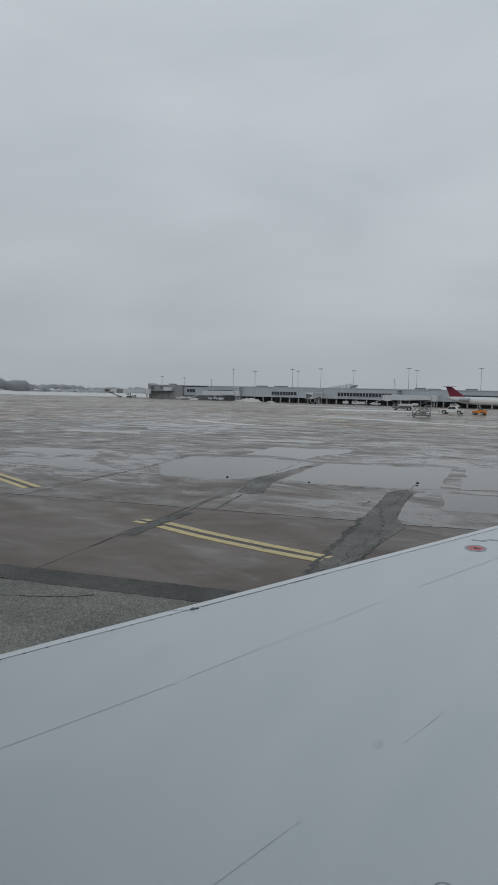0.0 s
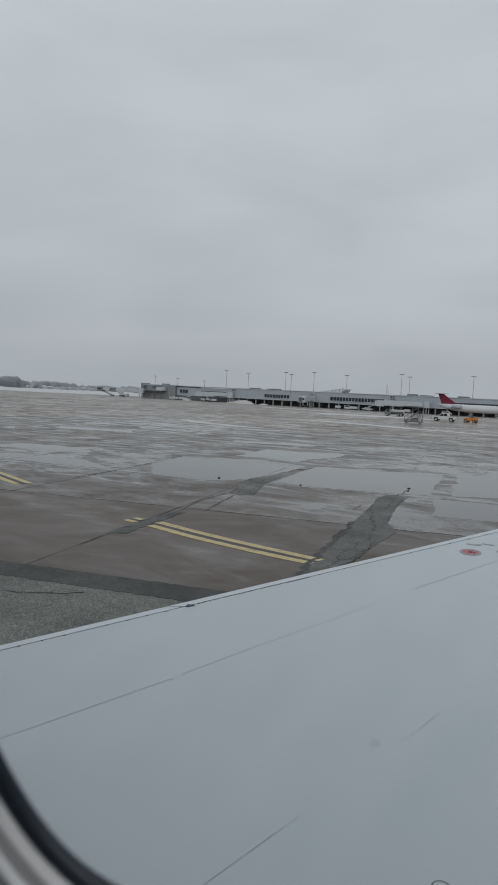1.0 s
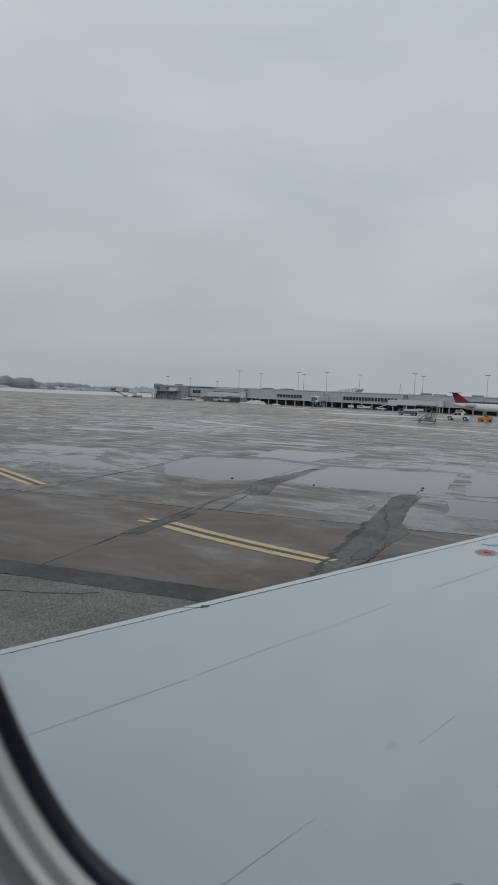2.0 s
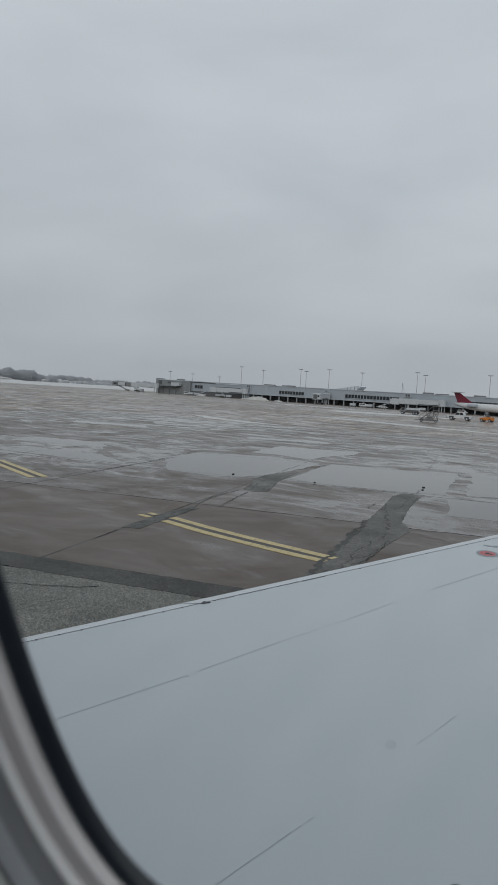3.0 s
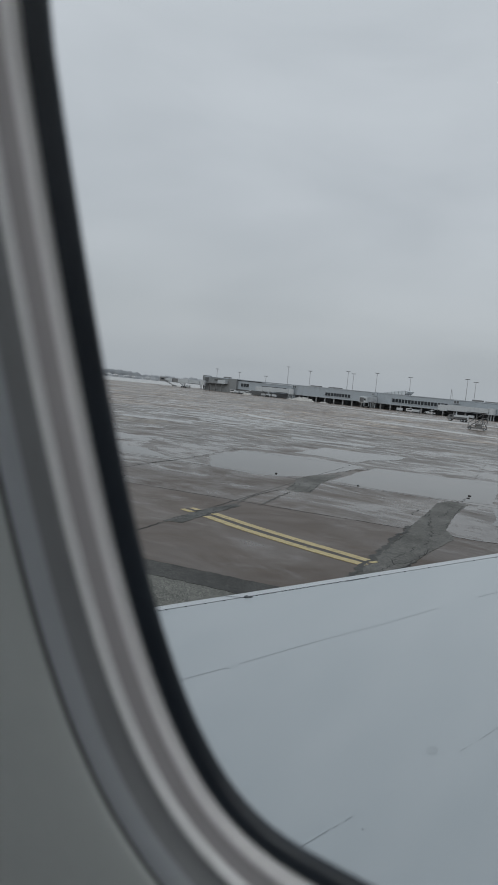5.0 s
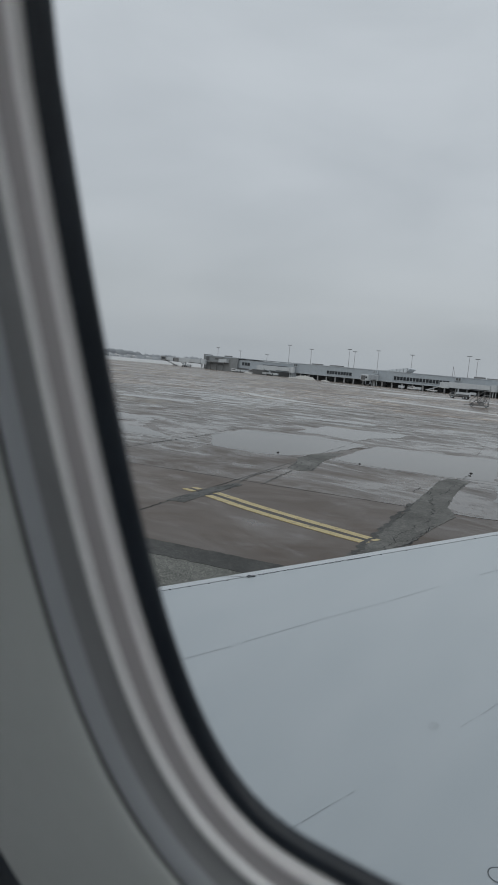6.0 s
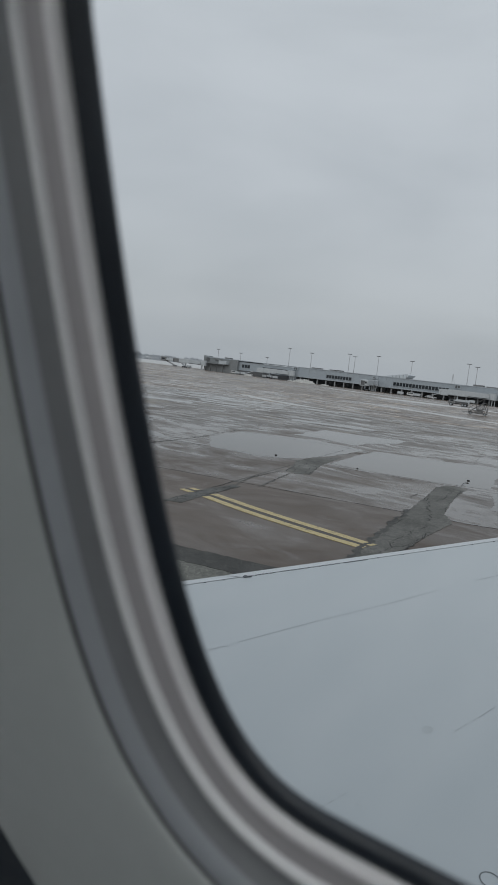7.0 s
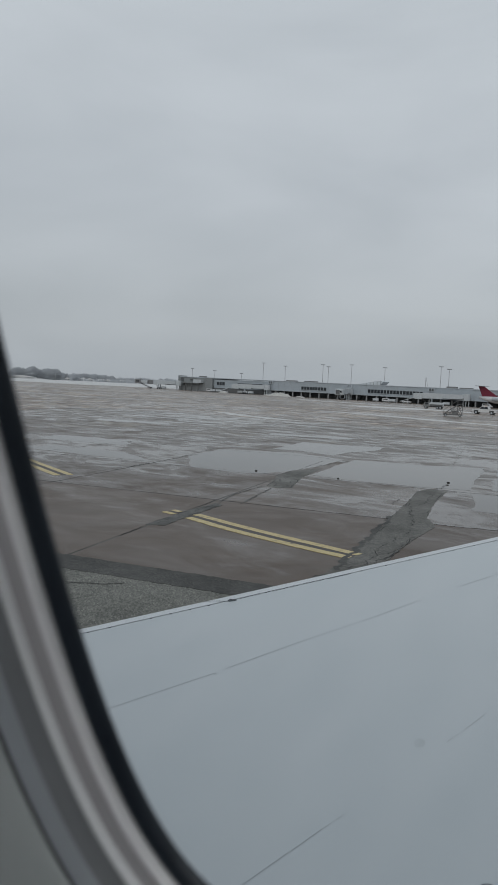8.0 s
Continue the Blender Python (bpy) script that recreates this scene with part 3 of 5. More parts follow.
drain = thing("drain_grate", "dark iron drain grate in a puddle", "drain", GRID @ pose(-23.5, 18.2, 0.004), kind="structure")
part("frame", boxes((-0.75, 0.75, -0.42, -0.34, -0.02, 0.012), (-0.75, 0.75, 0.34, 0.42, -0.02, 0.012), (-0.75, -0.67, -0.34, 0.34, -0.02, 0.012), (0.67, 0.75, -0.34, 0.34, -0.02, 0.012)), M_steel, drain)
for i in range(11):
    part("grate_bar", boxes((-0.62 + i * 0.12, -0.57 + i * 0.12, -0.34, 0.34, -0.02, 0.008)), M_crack, drain)


def stone(x, y, r, seed):
    bm = bmesh.new()
    bmesh.ops.create_icosphere(bm, subdivisions=2, radius=r)
    for v in bm.verts:
        v.co *= 1 + 0.35 * noise.noise(v.co * (2 / r) + Vector((seed, 0, 0)))
        v.co.z = max(-0.2 * r, v.co.z * 0.55)
    ob = new("debris_lump", bm_mesh("debris_lump", bm, M_crack, True))
    ob.location = (x, y, 0.2 * r)
    tagged(ob, "small dark lump of dirt lying on wet concrete", "debris")


stone(-16.0, 26.45, 0.065, 1)
stone(-12.3, 27.25, 0.05, 2)
stone(-4.1, 13.4, 0.028, 3)
stone(-8.3, 30.1, 0.066, 5)
stone(-8.1, 29.3, 0.05, 8)


# ---- snow on and beyond the apron ----
FAR = Matrix.Rotation(radians(2.5), 4, 'Z')


def snow_strip(outline, seed, z, label="thin strip of old snow lying on the apron"):
    ob = new("snow_patch", flat_sheet("snow_patch", wavy(outline, 0.9, 1.2, seed, 0.25), z - 0.05, z + 0.04, M_snow))
    tagged(ob, label, "snow", kind="stuff")


snow_strip([(-67, 150), (-59, 156), (-49, 160), (-37, 153), (-36, 147), (-44, 152), (-52, 145), (-60, 142)], 21, 0.0)
snow_strip([(-48, 102.5), (-39.5, 102.5), (-30, 99), (-22, 95.5), (-8, 92), (-8, 90), (-27, 94), (-36, 98), (-43, 100)], 22, 0.0)
snow_strip([(-110, 205), (-40, 186), (-38, 190), (-110, 210)], 23, ground_z(198))
snow_strip([(-56, 77.5), (-47, 73), (-39, 69.5), (-35.6, 69), (-39, 68), (-46, 70.5)], 25, 0.0)
def far_at(az, r):
    """Ground place far off, by its bearing in degrees left of straight ahead and its distance."""
    return (-r * math.sin(radians(az)), r * math.cos(radians(az)))


far_snow = new("backdrop_snowfield", flat_sheet("backdrop_snowfield", wavy([far_at(a, r) for a, r in (
    (36, 480), (41.6, 486), (45.5, 482), (48, 500), (52, 535), (58, 560), (66, 600), (66, 1700), (40, 1800), (15, 930), (34.5, 520))], 3.0, 14, 27, 0.02), -2.4, -1.9, M_snow))
tagged(far_snow, "wide snow-covered field beyond the apron", "snowfield", kind="structure")


def snow_pile(x, y, z, sx, sy, h, seed):
    bm = bmesh.new()
    n, k = 30, 12
    vs = []
    for j in range(k + 1):
        row = []
        for i in range(n + 1):
            u, v = i / n * 2 - 1, j / k * 2 - 1
            e = max(0.0, 1 - abs(u) ** 2.2 - abs(v) ** 2)
            hh = h * e ** 0.7 * (0.55 + 0.75 * abs(noise.fractal(Vector((u * 2.3 + seed, v * 1.6, seed)), 1.0, 2.0, 4)) + 0.45 * noise.fractal(Vector((u * 7, v * 4, seed)), 0.8, 2.0, 4))
            row.append(bm.verts.new((u * sx, v * sy, max(-0.05, hh) if e > 0 else -0.05)))
        vs.append(row)
    for j in range(k):
        for i in range(n):
            bm.faces.new((vs[j][i], vs[j][i + 1], vs[j + 1][i + 1], vs[j + 1][i]))
    ob = new("snow_pile", bm_mesh("snow_pile", bm, M_pile, True))
    ob.location = (x, y, z)
    tagged(ob, "ploughed pile of dirty snow before the terminal", "snow pile")


# ---- the wing ----
WZ, WK = 2.35, 0.09
LE_X0, LE_Y0, LE_SLOPE = -2.728, 2.416, 0.518


def le_x(y):
    return LE_X0 + LE_SLOPE * (y - LE_Y0)


def wing_z(x, y):
    s = x - le_x(y)
    z = WZ + WK * y
    if s < 0.10:
        q = 1 - max(0.0, s) / 0.10
        z -= 0.030 * (1 - math.sqrt(max(0.0, 1 - q * q)))
    if s > 1.3:
        z -= 0.010 * (s - 1.3) ** 2
    return z


def chord(y):
    return 6.6 - 0.325 * (y - 0.5)


def build_wing():
    wing = thing("aircraft_wing", "light grey painted airliner wing with thin panel seams", "wing")
    ys = [0.0, 0.5, 1.0, 1.5, 2, 2.5, 3, 3.5, 4, 4.5, 5, 5.5, 6, 7, 8, 10, 12, 14, 15.6]
    S0 = 0.118

    def row(y, ss):
        return [(le_x(y) + s, y, wing_z(le_x(y) + s, y)) for s in ss]

    def loft(name, rows, material, label=""):
        verts = [v for r in rows for v in r]
        n = len(rows[0])
        faces = [(j * n + i, (j + 1) * n + i, (j + 1) * n + i + 1, j * n + i + 1) for j in range(len(rows) - 1) for i in range(n - 1)]
        return part(name, mesh_of(name, verts, faces, material, True), None, wing, label)

    up, edge, low = [], [], []
    for y in ys:
        c = chord(y)
        ss = [S0, 0.13, 0.16, 0.22, 0.3, 0.6, 0.95, 1.3] + [1.3 + (c - 1.3) * (i / 26) for i in range(1, 27)]
        up.append(row(y, ss))
        nose = row(y, [0.0, 0.006, 0.018, 0.035, 0.055, 0.07, S0 - 0.004])
        z0 = nose[0][2]
        x0 = le_x(y)
        under = [(x0 + 0.14, y, z0 - 0.10), (x0 + 0.05, y, z0 - 0.07), (x0 + 0.012, y, z0 - 0.03)]
        edge.append(under + nose)
        te = up[-1][-1]
        low.append([te, (x0 + c * 0.6, y, z0 - 0.06 * c * 0.9), (x0 + c * 0.25, y, z0 - 0.05 * c - 0.08), (x0 + 0.14, y, z0 - 0.10)])
    loft("upper_skin", up, M_wing)
    loft("leading_edge", edge, M_slat, "bare metal leading edge strip")
    loft("lower_skin", low, M_wing)
    tip = mesh_of("wing_tip", up[-1] + low[-1][1:], [tuple(range(len(up[-1]) + 3))], M_wing)
    part("wing_tip", tip, None, wing)

    def line(name, a, b, width, material, lift=0.0012, steps=14):
        vs = []
        a, b = Vector(a), Vector(b)
        d = (b - a).normalized()
        nn = Vector((-d.y, d.x)) * width / 2
        for i in range(steps + 1):
            p = a + (b - a) * i / steps
            for s in (1, -1):
                q = p + nn * s
                vs.append((q.x, q.y, wing_z(q.x, q.y) + lift))
        fs = [(2 * i, 2 * i + 1, 2 * i + 3, 2 * i + 2) for i in range(steps)]
        return part(name, mesh_of(name, vs, fs, material), None, wing)

    # the joint behind the leading edge, with its row of fasteners
    for i in range(6):
        y0 = 0.6 + i * 2.5
        line("panel_seam", (le_x(y0) + S0 - 0.002, y0), (le_x(y0 + 2.5) + S0 - 0.002, y0 + 2.5), 0.0045, M_line)
    dash = None
    teeth = [1.2 + i * 0.105 for i in range(20)] + [3.385 + i * 0.0225 for i in range(25)] + [4.2 + i * 0.19 for i in range(24)]
    for i, y in enumerate(teeth):
        x = le_x(y) + S0 + 0.001
        if dash is None:
            dash = mesh_of("fastener", boxes_mesh((-0.0035, 0.0045, -0.005, 0.005, -0.001, 0.002)), BOX_FACES, M_line)
        if i % 11 == 4:
            continue
        f = part("fastener", dash, None, wing)
        f.matrix_local = Matrix.Translation((x + random.uniform(-0.002, 0.002), y, wing_z(x, y) + 0.001)) @ Matrix.Rotation(-math.atan(LE_SLOPE), 4, 'Z')
    # small latch at the joint between two leading edge sections
    ly = 3.330
    lx = le_x(ly) + S0 + 0.008
    latch = part("latch", boxes((-0.009, 0.009, -0.026, 0.026, -0.002, 0.004), (-0.014, -0.004, -0.016, 0.0, -0.002, 0.006), (0.002, 0.012, 0.006, 0.020, -0.002, 0.006), bevel=0.001), M_line, wing, "dark latch on the leading edge joint")
    latch.matrix_local = Matrix.Translation((lx, ly, wing_z(lx, ly) + 0.001)) @ Matrix.Rotation(-math.atan(LE_SLOPE), 4, 'Z')
    line("panel_seam", (lx - 0.004, ly - 0.02), (le_x(ly - 0.10) + 0.012, ly - 0.10), 0.005, M_line)
    line("panel_seam", (le_x(3.95) + S0 + 0.004, 3.95), (le_x(4.12) + S0 + 0.004, 4.12), 0.010, M_line)
    # the first chordwise seam: two runs with a gap, then faint stretches outboard
    line("panel_seam", (-2.36, 1.10), (-1.982, 1.932), 0.0021, M_seam)
    line("panel_seam", (-1.980, 1.936), (-1.718, 2.562), 0.0021, M_seam)
    line("panel_seam", (-1.696, 2.630), (-1.525, 3.083), 0.0019, M_seam)
    line("panel_seam", (-1.524, 3.086), (-1.324, 3.566), 0.0013, M_seam)
    line("panel_seam", (-1.324, 3.570), (-1.190, 3.930), 0.0022, M_line_soft)
    line("panel_seam", (-1.060, 4.262), (-0.700, 5.100), 0.0030, M_line_soft)
    line("panel_seam", (-0.66, 5.2), (1.0, 9.0), 0.003, M_line_soft)
    # the second seam shows as broken dashes
    for a, b, w in (((-0.960, 1.560), (-0.893, 1.788), 0.0014), ((-0.889, 1.797), (-0.850, 1.931), 0.0015), ((-0.846, 1.940), (-0.837, 1.971), 0.0012), ((-0.829, 1.994), (-0.819, 2.029), 0.0013),
                    ((-0.764, 2.208), (-0.757, 2.238), 0.0010), ((-0.699, 2.436), (-0.696, 2.446), 0.0014), ((-0.649, 2.606), (-0.637, 2.648), 0.0013), ((-0.632, 2.667), (-0.624, 2.690), 0.0012),
                    ((-0.613, 2.725), (-0.607, 2.748), 0.0012), ((-0.604, 2.757), (-0.571, 2.884), 0.0015), ((-0.505, 3.150), (-0.491, 3.204), 0.0012)):
        line("panel_seam", a, b, w, M_seam, 0.0012, 3)
    for px, py, pr in ((-1.710, 2.560, 0.0042), (-0.689, 2.476, 0.0024), (-0.767, 1.999, 0.0024), (-0.814, 2.432, 0.0016)):
        f = part("rivet", ring_mesh("rivet", pr, 0.0, 10, M_seam), None, wing)
        f.matrix_local = Matrix.Translation((px, py, wing_z(px, py) + 0.0015))
    rx, ry = -0.913, 5.195
    slope = Matrix.Rotation(math.atan(WK), 4, 'X')
    marker = part("marker_ring", ring_mesh("marker_ring", 0.078, 0.058, 40, M_line_soft), None, wing, "pale grey ring round the red marker")
    marker.matrix_local = Matrix.Translation((rx, ry, wing_z(rx, ry) + 0.0022)) @ slope
    disc = part("red_marker", ring_mesh("red_marker", 0.058, 0.016, 40, M_red), None, wing, "round red painted marker")
    disc.matrix_local = Matrix.Translation((rx, ry, wing_z(rx, ry) + 0.0024)) @ slope
    hub = part("filler_cap", boxes((-0.014, 0.014, -0.014, 0.014, -0.002, 0.004), (0.022, 0.036, -0.02, 0.004, 0, 0.003), bevel=0.002), M_line, wing, "dark metal cap in the marker")
    hub.matrix_local = Matrix.Translation((rx, ry, wing_z(rx, ry) + 0.002)) @ slope
    for dx, dy, w in ((-0.02, 0.20, 0.05), (0.08, 0.26, 0.045), (0.02, 0.22, 0.02)):
        m_ = part("stencil_bar", boxes((-w, w, -0.012, 0.012, -0.001, 0.0012)), M_line_soft, wing)
        m_.matrix_local = Matrix.Translation((rx + dx, ry + dy, wing_z(rx + dx, ry + dy) + 0.001)) @ slope
    cx, cy = rx + 0.20, ry + 0.12
    cap = part("fuel_vent", boxes((-0.03, 0.03, -0.014, 0.014, -0.001, 0.004), bevel=0.001), M_line, wing)
    cap.matrix_local = Matrix.Translation((cx, cy, wing_z(cx, cy) + 0.001)) @ slope
    sx, sy = -0.736, 2.545
    rim = [(sx + 0.021 * math.cos(k * 0.35) * (1 + 0.6 * noise.noise(Vector((k * 0.9, 4, 1)))), sy + 0.032 * math.sin(k * 0.35)) for k in range(18)]
    spot = [(px, py, wing_z(px, py) + 0.0006) for px, py in rim + [(sx, sy)]]
    part("grease_smudge", mesh_of("grease_smudge", spot, [(k, (k + 1) % 18, 18) for k in range(18)], M_smudge), None, wing, "faint grey grease smudge")
    ox, oy = -0.338, 1.975
    ov = part("inspection_ring", ring_mesh("inspection_ring", 0.030, 0.0265, 32, M_line, 1.0), None, wing, "thin dark ring of an inspection cover")
    ov.matrix_local = Matrix.Translation((ox, oy, wing_z(ox, oy) + 0.0012)) @ slope
    return wing


BOX_FACES = [(0, 1, 3, 2), (4, 6, 7, 5), (0, 4, 5, 1), (2, 3, 7, 6), (0, 2, 6, 4), (1, 5, 7, 3)]


def boxes_mesh(s):
    x0, x1, y0, y1, z0, z1 = s
    return [(x, y, z) for x in (x0, x1) for y in (y0, y1) for z in (z0, z1)]


def ring_mesh(name, r1, r0, n, material, squash=1.0):
    vs, fs = [], []
    for i in range(n):
        a = 2 * math.pi * i / n
        vs += [(r1 * math.cos(a), r1 * math.sin(a) * squash, 0), (r0 * math.cos(a), r0 * math.sin(a) * squash, 0.0)]
    for i in range(n):
        j = (i + 1) % n
        fs.append((2 * i, 2 * j, 2 * j + 1, 2 * i + 1) if r0 else (2 * i, 2 * j, 1))
    return mesh_of(name, vs, fs, material)


build_wing()

# ---- cabin side: window, its rings and the wall around it ----
LEAN = radians(15)
WIN = Matrix.Translation((0, 0.17, 3.9)) @ Matrix.Rotation(LEAN, 4, 'X')   # local x forward-aft, z up the wall, y outboard
WU, WV, WA, WB, WN = -0.1027, 0.2637, 0.0895, 0.436, 3.142
MID_U, MID_V = -0.0535, 0.08


def window_outline():
    q = []
    top = math.asin(((WV - MID_V) / WB) ** (WN / 2))
    for i in range(29):
        t = math.pi / 2 + (top - math.pi / 2) * i / 28
        q.append((WU - WA * math.cos(t) ** (2 / WN) if i else WU, WV - WB * math.sin(t) ** (2 / WN)))
    full = list(q)
    full += [(u, 2 * MID_V - v) for u, v in reversed(q[:-1])]
    full += [(2 * MID_U - u, 2 * MID_V - v) for u, v in q]
    full += [(2 * MID_U - u, v) for u, v in reversed(q[:-1])]
    return full


OUT = window_outline()


def offset_outline(o):
    """The outline moved outward; the outer rings spread a little towards the sill."""
    n = len(OUT)
    spread = min(1.0, max(0.0, (o - 0.012) / 0.0293)) ** 1.3
    res = []
    for i in range(n):
        a, b = Vector(OUT[i - 2]), Vector(OUT[(i + 2) % n])
        d = (b - a).normalized()
        nn = Vector((-d.y, d.x))
        p = Vector(OUT[i])
        if nn.dot(p - Vector((MID_U, MID_V))) < 0:
            nn = -nn
        res.append(p + nn * (o + spread * (0.0012 + 0.034 * min(0.2, max(-0.02, -p.y)))))
    return res


def swept(name, profile, material, parent, label=""):
    """A ring round the window: profile of (outward offset, depth into the cabin)."""
    verts, n = [], len(OUT)
    for o, e in profile:
        verts += [(p.x, -e, p.y) for p in offset_outline(o)]
    faces = []
    for k in range(len(profile) - 1):
        for i in range(n):
            j = (i + 1) % n
            faces.append((k * n + i, k * n + j, (k + 1) * n + j, (k + 1) * n + i))
    return part(name, mesh_of(name, verts, faces, material, True), None, parent, label)


window = thing("window_1", "oval airliner cabin window with black seal and grey stepped frame", "window", WIN, kind="structure")
swept("seal", [(0.092, -0.0105), (0.012, -0.0028), (0.0008, -0.0005), (0.0, 0.0004), (0.0006, 0.0022), (0.0024, 0.0042), (0.0050, 0.0051), (0.0076, 0.0048), (0.0088, 0.0036)], M_rubber_and_shade, window, "black rubber window seal")
# Each step takes a tone that holds the light or shade falling there.
swept("inner_lip", [(0.0086, 0.0036), (0.0088, 0.0055), (0.0094, 0.0068), (0.0104, 0.0075), (0.0116, 0.0077), (0.0129, 0.0076)], M_inner_lip_lit, window, "inner window lip, pale with painted light")
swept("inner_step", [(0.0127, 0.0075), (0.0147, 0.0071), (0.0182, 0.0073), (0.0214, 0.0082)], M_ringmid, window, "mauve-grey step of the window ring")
swept("outer_lip", [(0.0212, 0.0080), (0.0216, 0.0096), (0.0222, 0.0105), (0.0230, 0.0109), (0.0240, 0.0109)], M_outer_lip_lit, window, "raised lip, pale with painted light")
swept("groove", [(0.0239, 0.0109), (0.0256, 0.0105), (0.0276, 0.0108), (0.0294, 0.0117), (0.0311, 0.0132), (0.0326, 0.0148)], M_groove_shade, window, "hollow of the window ring, dark with painted shade")
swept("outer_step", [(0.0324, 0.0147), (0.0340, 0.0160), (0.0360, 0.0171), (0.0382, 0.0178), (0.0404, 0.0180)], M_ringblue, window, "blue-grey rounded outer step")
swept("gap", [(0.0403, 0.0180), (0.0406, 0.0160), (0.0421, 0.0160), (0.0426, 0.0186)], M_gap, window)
swept("bezel", [(0.0425, 0.0178), (0.0429, 0.0192), (0.0445, 0.0200), (0.0608, 0.0206), (0.0938, 0.0210), (0.1312, 0.0208), (0.1642, 0.0198), (0.1840, 0.0170), (0.1972, 0.0125), (0.2060, 0.006), (0.2104, -0.004)], M_bezel, window, "smooth olive-grey plastic window bezel")
# The seal's black colour stands in here for shade beyond the bezel.
swept("recess", [(0.2100, -0.003), (0.3622, -0.003)], M_rubber_and_shade, window, "recess round the bezel, its shade painted black")
pane = part("pane", mesh_of("pane", [(p.x, -0.0015 + k, p.y) for k in (0.0, 0.004) for p in offset_outline(0.003)],
                            [tuple(reversed(range(len(OUT)))), tuple(reversed(range(len(OUT), 2 * len(OUT))))], M_pane), None, window, "clear acrylic window pane")
pane.visible_shadow = False


def plate(name, o, e, rect, material, thick, label):
    """A flat wall with the window's opening cut through it."""
    n = len(OUT)
    inner = offset_outline(o)
    x0, x1, z0, z1 = rect
    c = Vector((MID_U, MID_V))
    outer = []
    for p in inner:
        d = p - c
        k = min((x1 - c.x) / d.x if d.x > 1e-6 else 1e9, (x0 - c.x) / d.x if d.x < -1e-6 else 1e9, (z1 - c.y) / d.y if d.y > 1e-6 else 1e9, (z0 - c.y) / d.y if d.y < -1e-6 else 1e9)
        outer.append(c + d * k)
    # pull the samples nearest to a corner onto it
    for cx in (x0, x1):
        for cz in (z0, z1):
            i = min(range(n), key=lambda q: (outer[q] - Vector((cx, cz))).length)
            outer[i] = Vector((cx, cz))
    verts = [(p.x, -e, p.y) for p in inner] + [(p.x, -e, p.y) for p in outer] + [(p.x, -e + thick, p.y) for p in inner] + [(p.x, -e + thick, p.y) for p in outer]
    faces = []
    for i in range(n):
        j = (i + 1) % n
        faces += [(i, j, n + j, n + i), (2 * n + j, 2 * n + i, 3 * n + i, 3 * n + j), (j, i, 2 * n + i, 2 * n + j), (n + i, n + j, 3 * n + j, 3 * n + i)]
    ob = new(name, mesh_of(name, verts, faces, material))
    ob.matrix_world = WIN
    return tagged(ob, label, "wall", kind="structure")


plate("wall_window_side", 0.345, 0.014, (-4.2, 4.2, -1.25, 1.12), M_cabin, 0.012, "pale grey plastic cabin side wall panel")
plate("fuselage_skin", 0.090, -0.0115, (-0.95, 0.95, -0.75, 0.75), M_fus, 0.003, "white painted aircraft skin round the window")


def wall_box(name, spec, material, label, category="wall"):
    ob = new(name, bm_mesh(name, boxes(spec), material))
    return tagged(ob, label, category, kind="structure")


wall_box("floor", (-4.2, 4.2, -3.5, 0.62, 2.62, 2.70), M_carpet, "dark carpeted cabin floor", "floor")
wall_box("ceiling", (-4.2, 4.2, -3.5, 0.10, 4.93, 5.0), M_cabin, "pale cabin ceiling panel", "ceiling")
wall_box("wall_front", (-4.28, -4.2, -3.5, 0.62, 2.62, 5.0), M_cabin, "pale cabin end wall")
wall_box("wall_rear", (4.2, 4.28, -3.5, 0.62, 2.62, 5.0), M_cabin, "pale cabin end wall")
far_wall = [(-4.2, 4.2, -3.52, -3.46, 2.62, 3.72), (-4.2, 4.2, -3.52, -3.46, 4.16, 5.0)]
for i in range(15):
    far_wall.append((-4.2 + i * 0.56, -4.2 + i * 0.56 + 0.28, -3.52, -3.46, 3.72, 4.16))
tagged(new("wall_far_side", bm_mesh("wall_far_side", boxes(*far_wall), M_cabin)), "pale cabin side wall with a row of window openings", "wall", kind="structure")
# Ceiling light added out of view, assumed from how bright the bezel is.
lamp = thing("unseen_cabin_light", "unseen ceiling light added to brighten the cabin side", "ceiling light", pose(0, -1.35, 4.925))
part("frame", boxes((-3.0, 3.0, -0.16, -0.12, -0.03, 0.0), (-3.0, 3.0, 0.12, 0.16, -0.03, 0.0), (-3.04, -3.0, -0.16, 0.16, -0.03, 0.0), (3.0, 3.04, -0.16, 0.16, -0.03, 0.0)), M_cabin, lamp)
part("diffuser", boxes((-3.0, 3.0, -0.12, 0.12, -0.022, -0.004)), M_unseen_lamp, lamp, "glowing white diffuser")


def build_fuselage():
    verts, faces = [], []
    xs = [-14, -9, -5, -2.5, -0.9, 0.9, 2.5, 5, 9, 14]
    nth = 40
    cy, cz, r = -1.62, 3.55, 2.05
    for x in xs:
        for k in range(nth):
            a = 2 * math.pi * k / nth
            verts.append((x, cy + r * math.cos(a), cz + r * math.sin(a)))
    for i in range(len(xs) - 1):
        for k in range(nth):
            a = (k + 0.5) * 360 / nth
            if -0.95 < (xs[i] + xs[i + 1]) / 2 < 0.95 and (a < 42 or a > 338):
                continue
            if 150 < a < 190:
                continue
            k2 = (k + 1) % nth
            faces.append((i * nth + k, (i + 1) * nth + k, (i + 1) * nth + k2, i * nth + k2))
    ob = new("fuselage", mesh_of("fuselage", verts, faces, M_fus, True))
    so = ob.modifiers.new("skin", 'SOLIDIFY')
    so.thickness = 0.01
    tagged(ob, "white painted aircraft fuselage above the wing root", "fuselage", kind="structure")


build_fuselage()


# ---- terminal ----
BASE_Z = -2.2
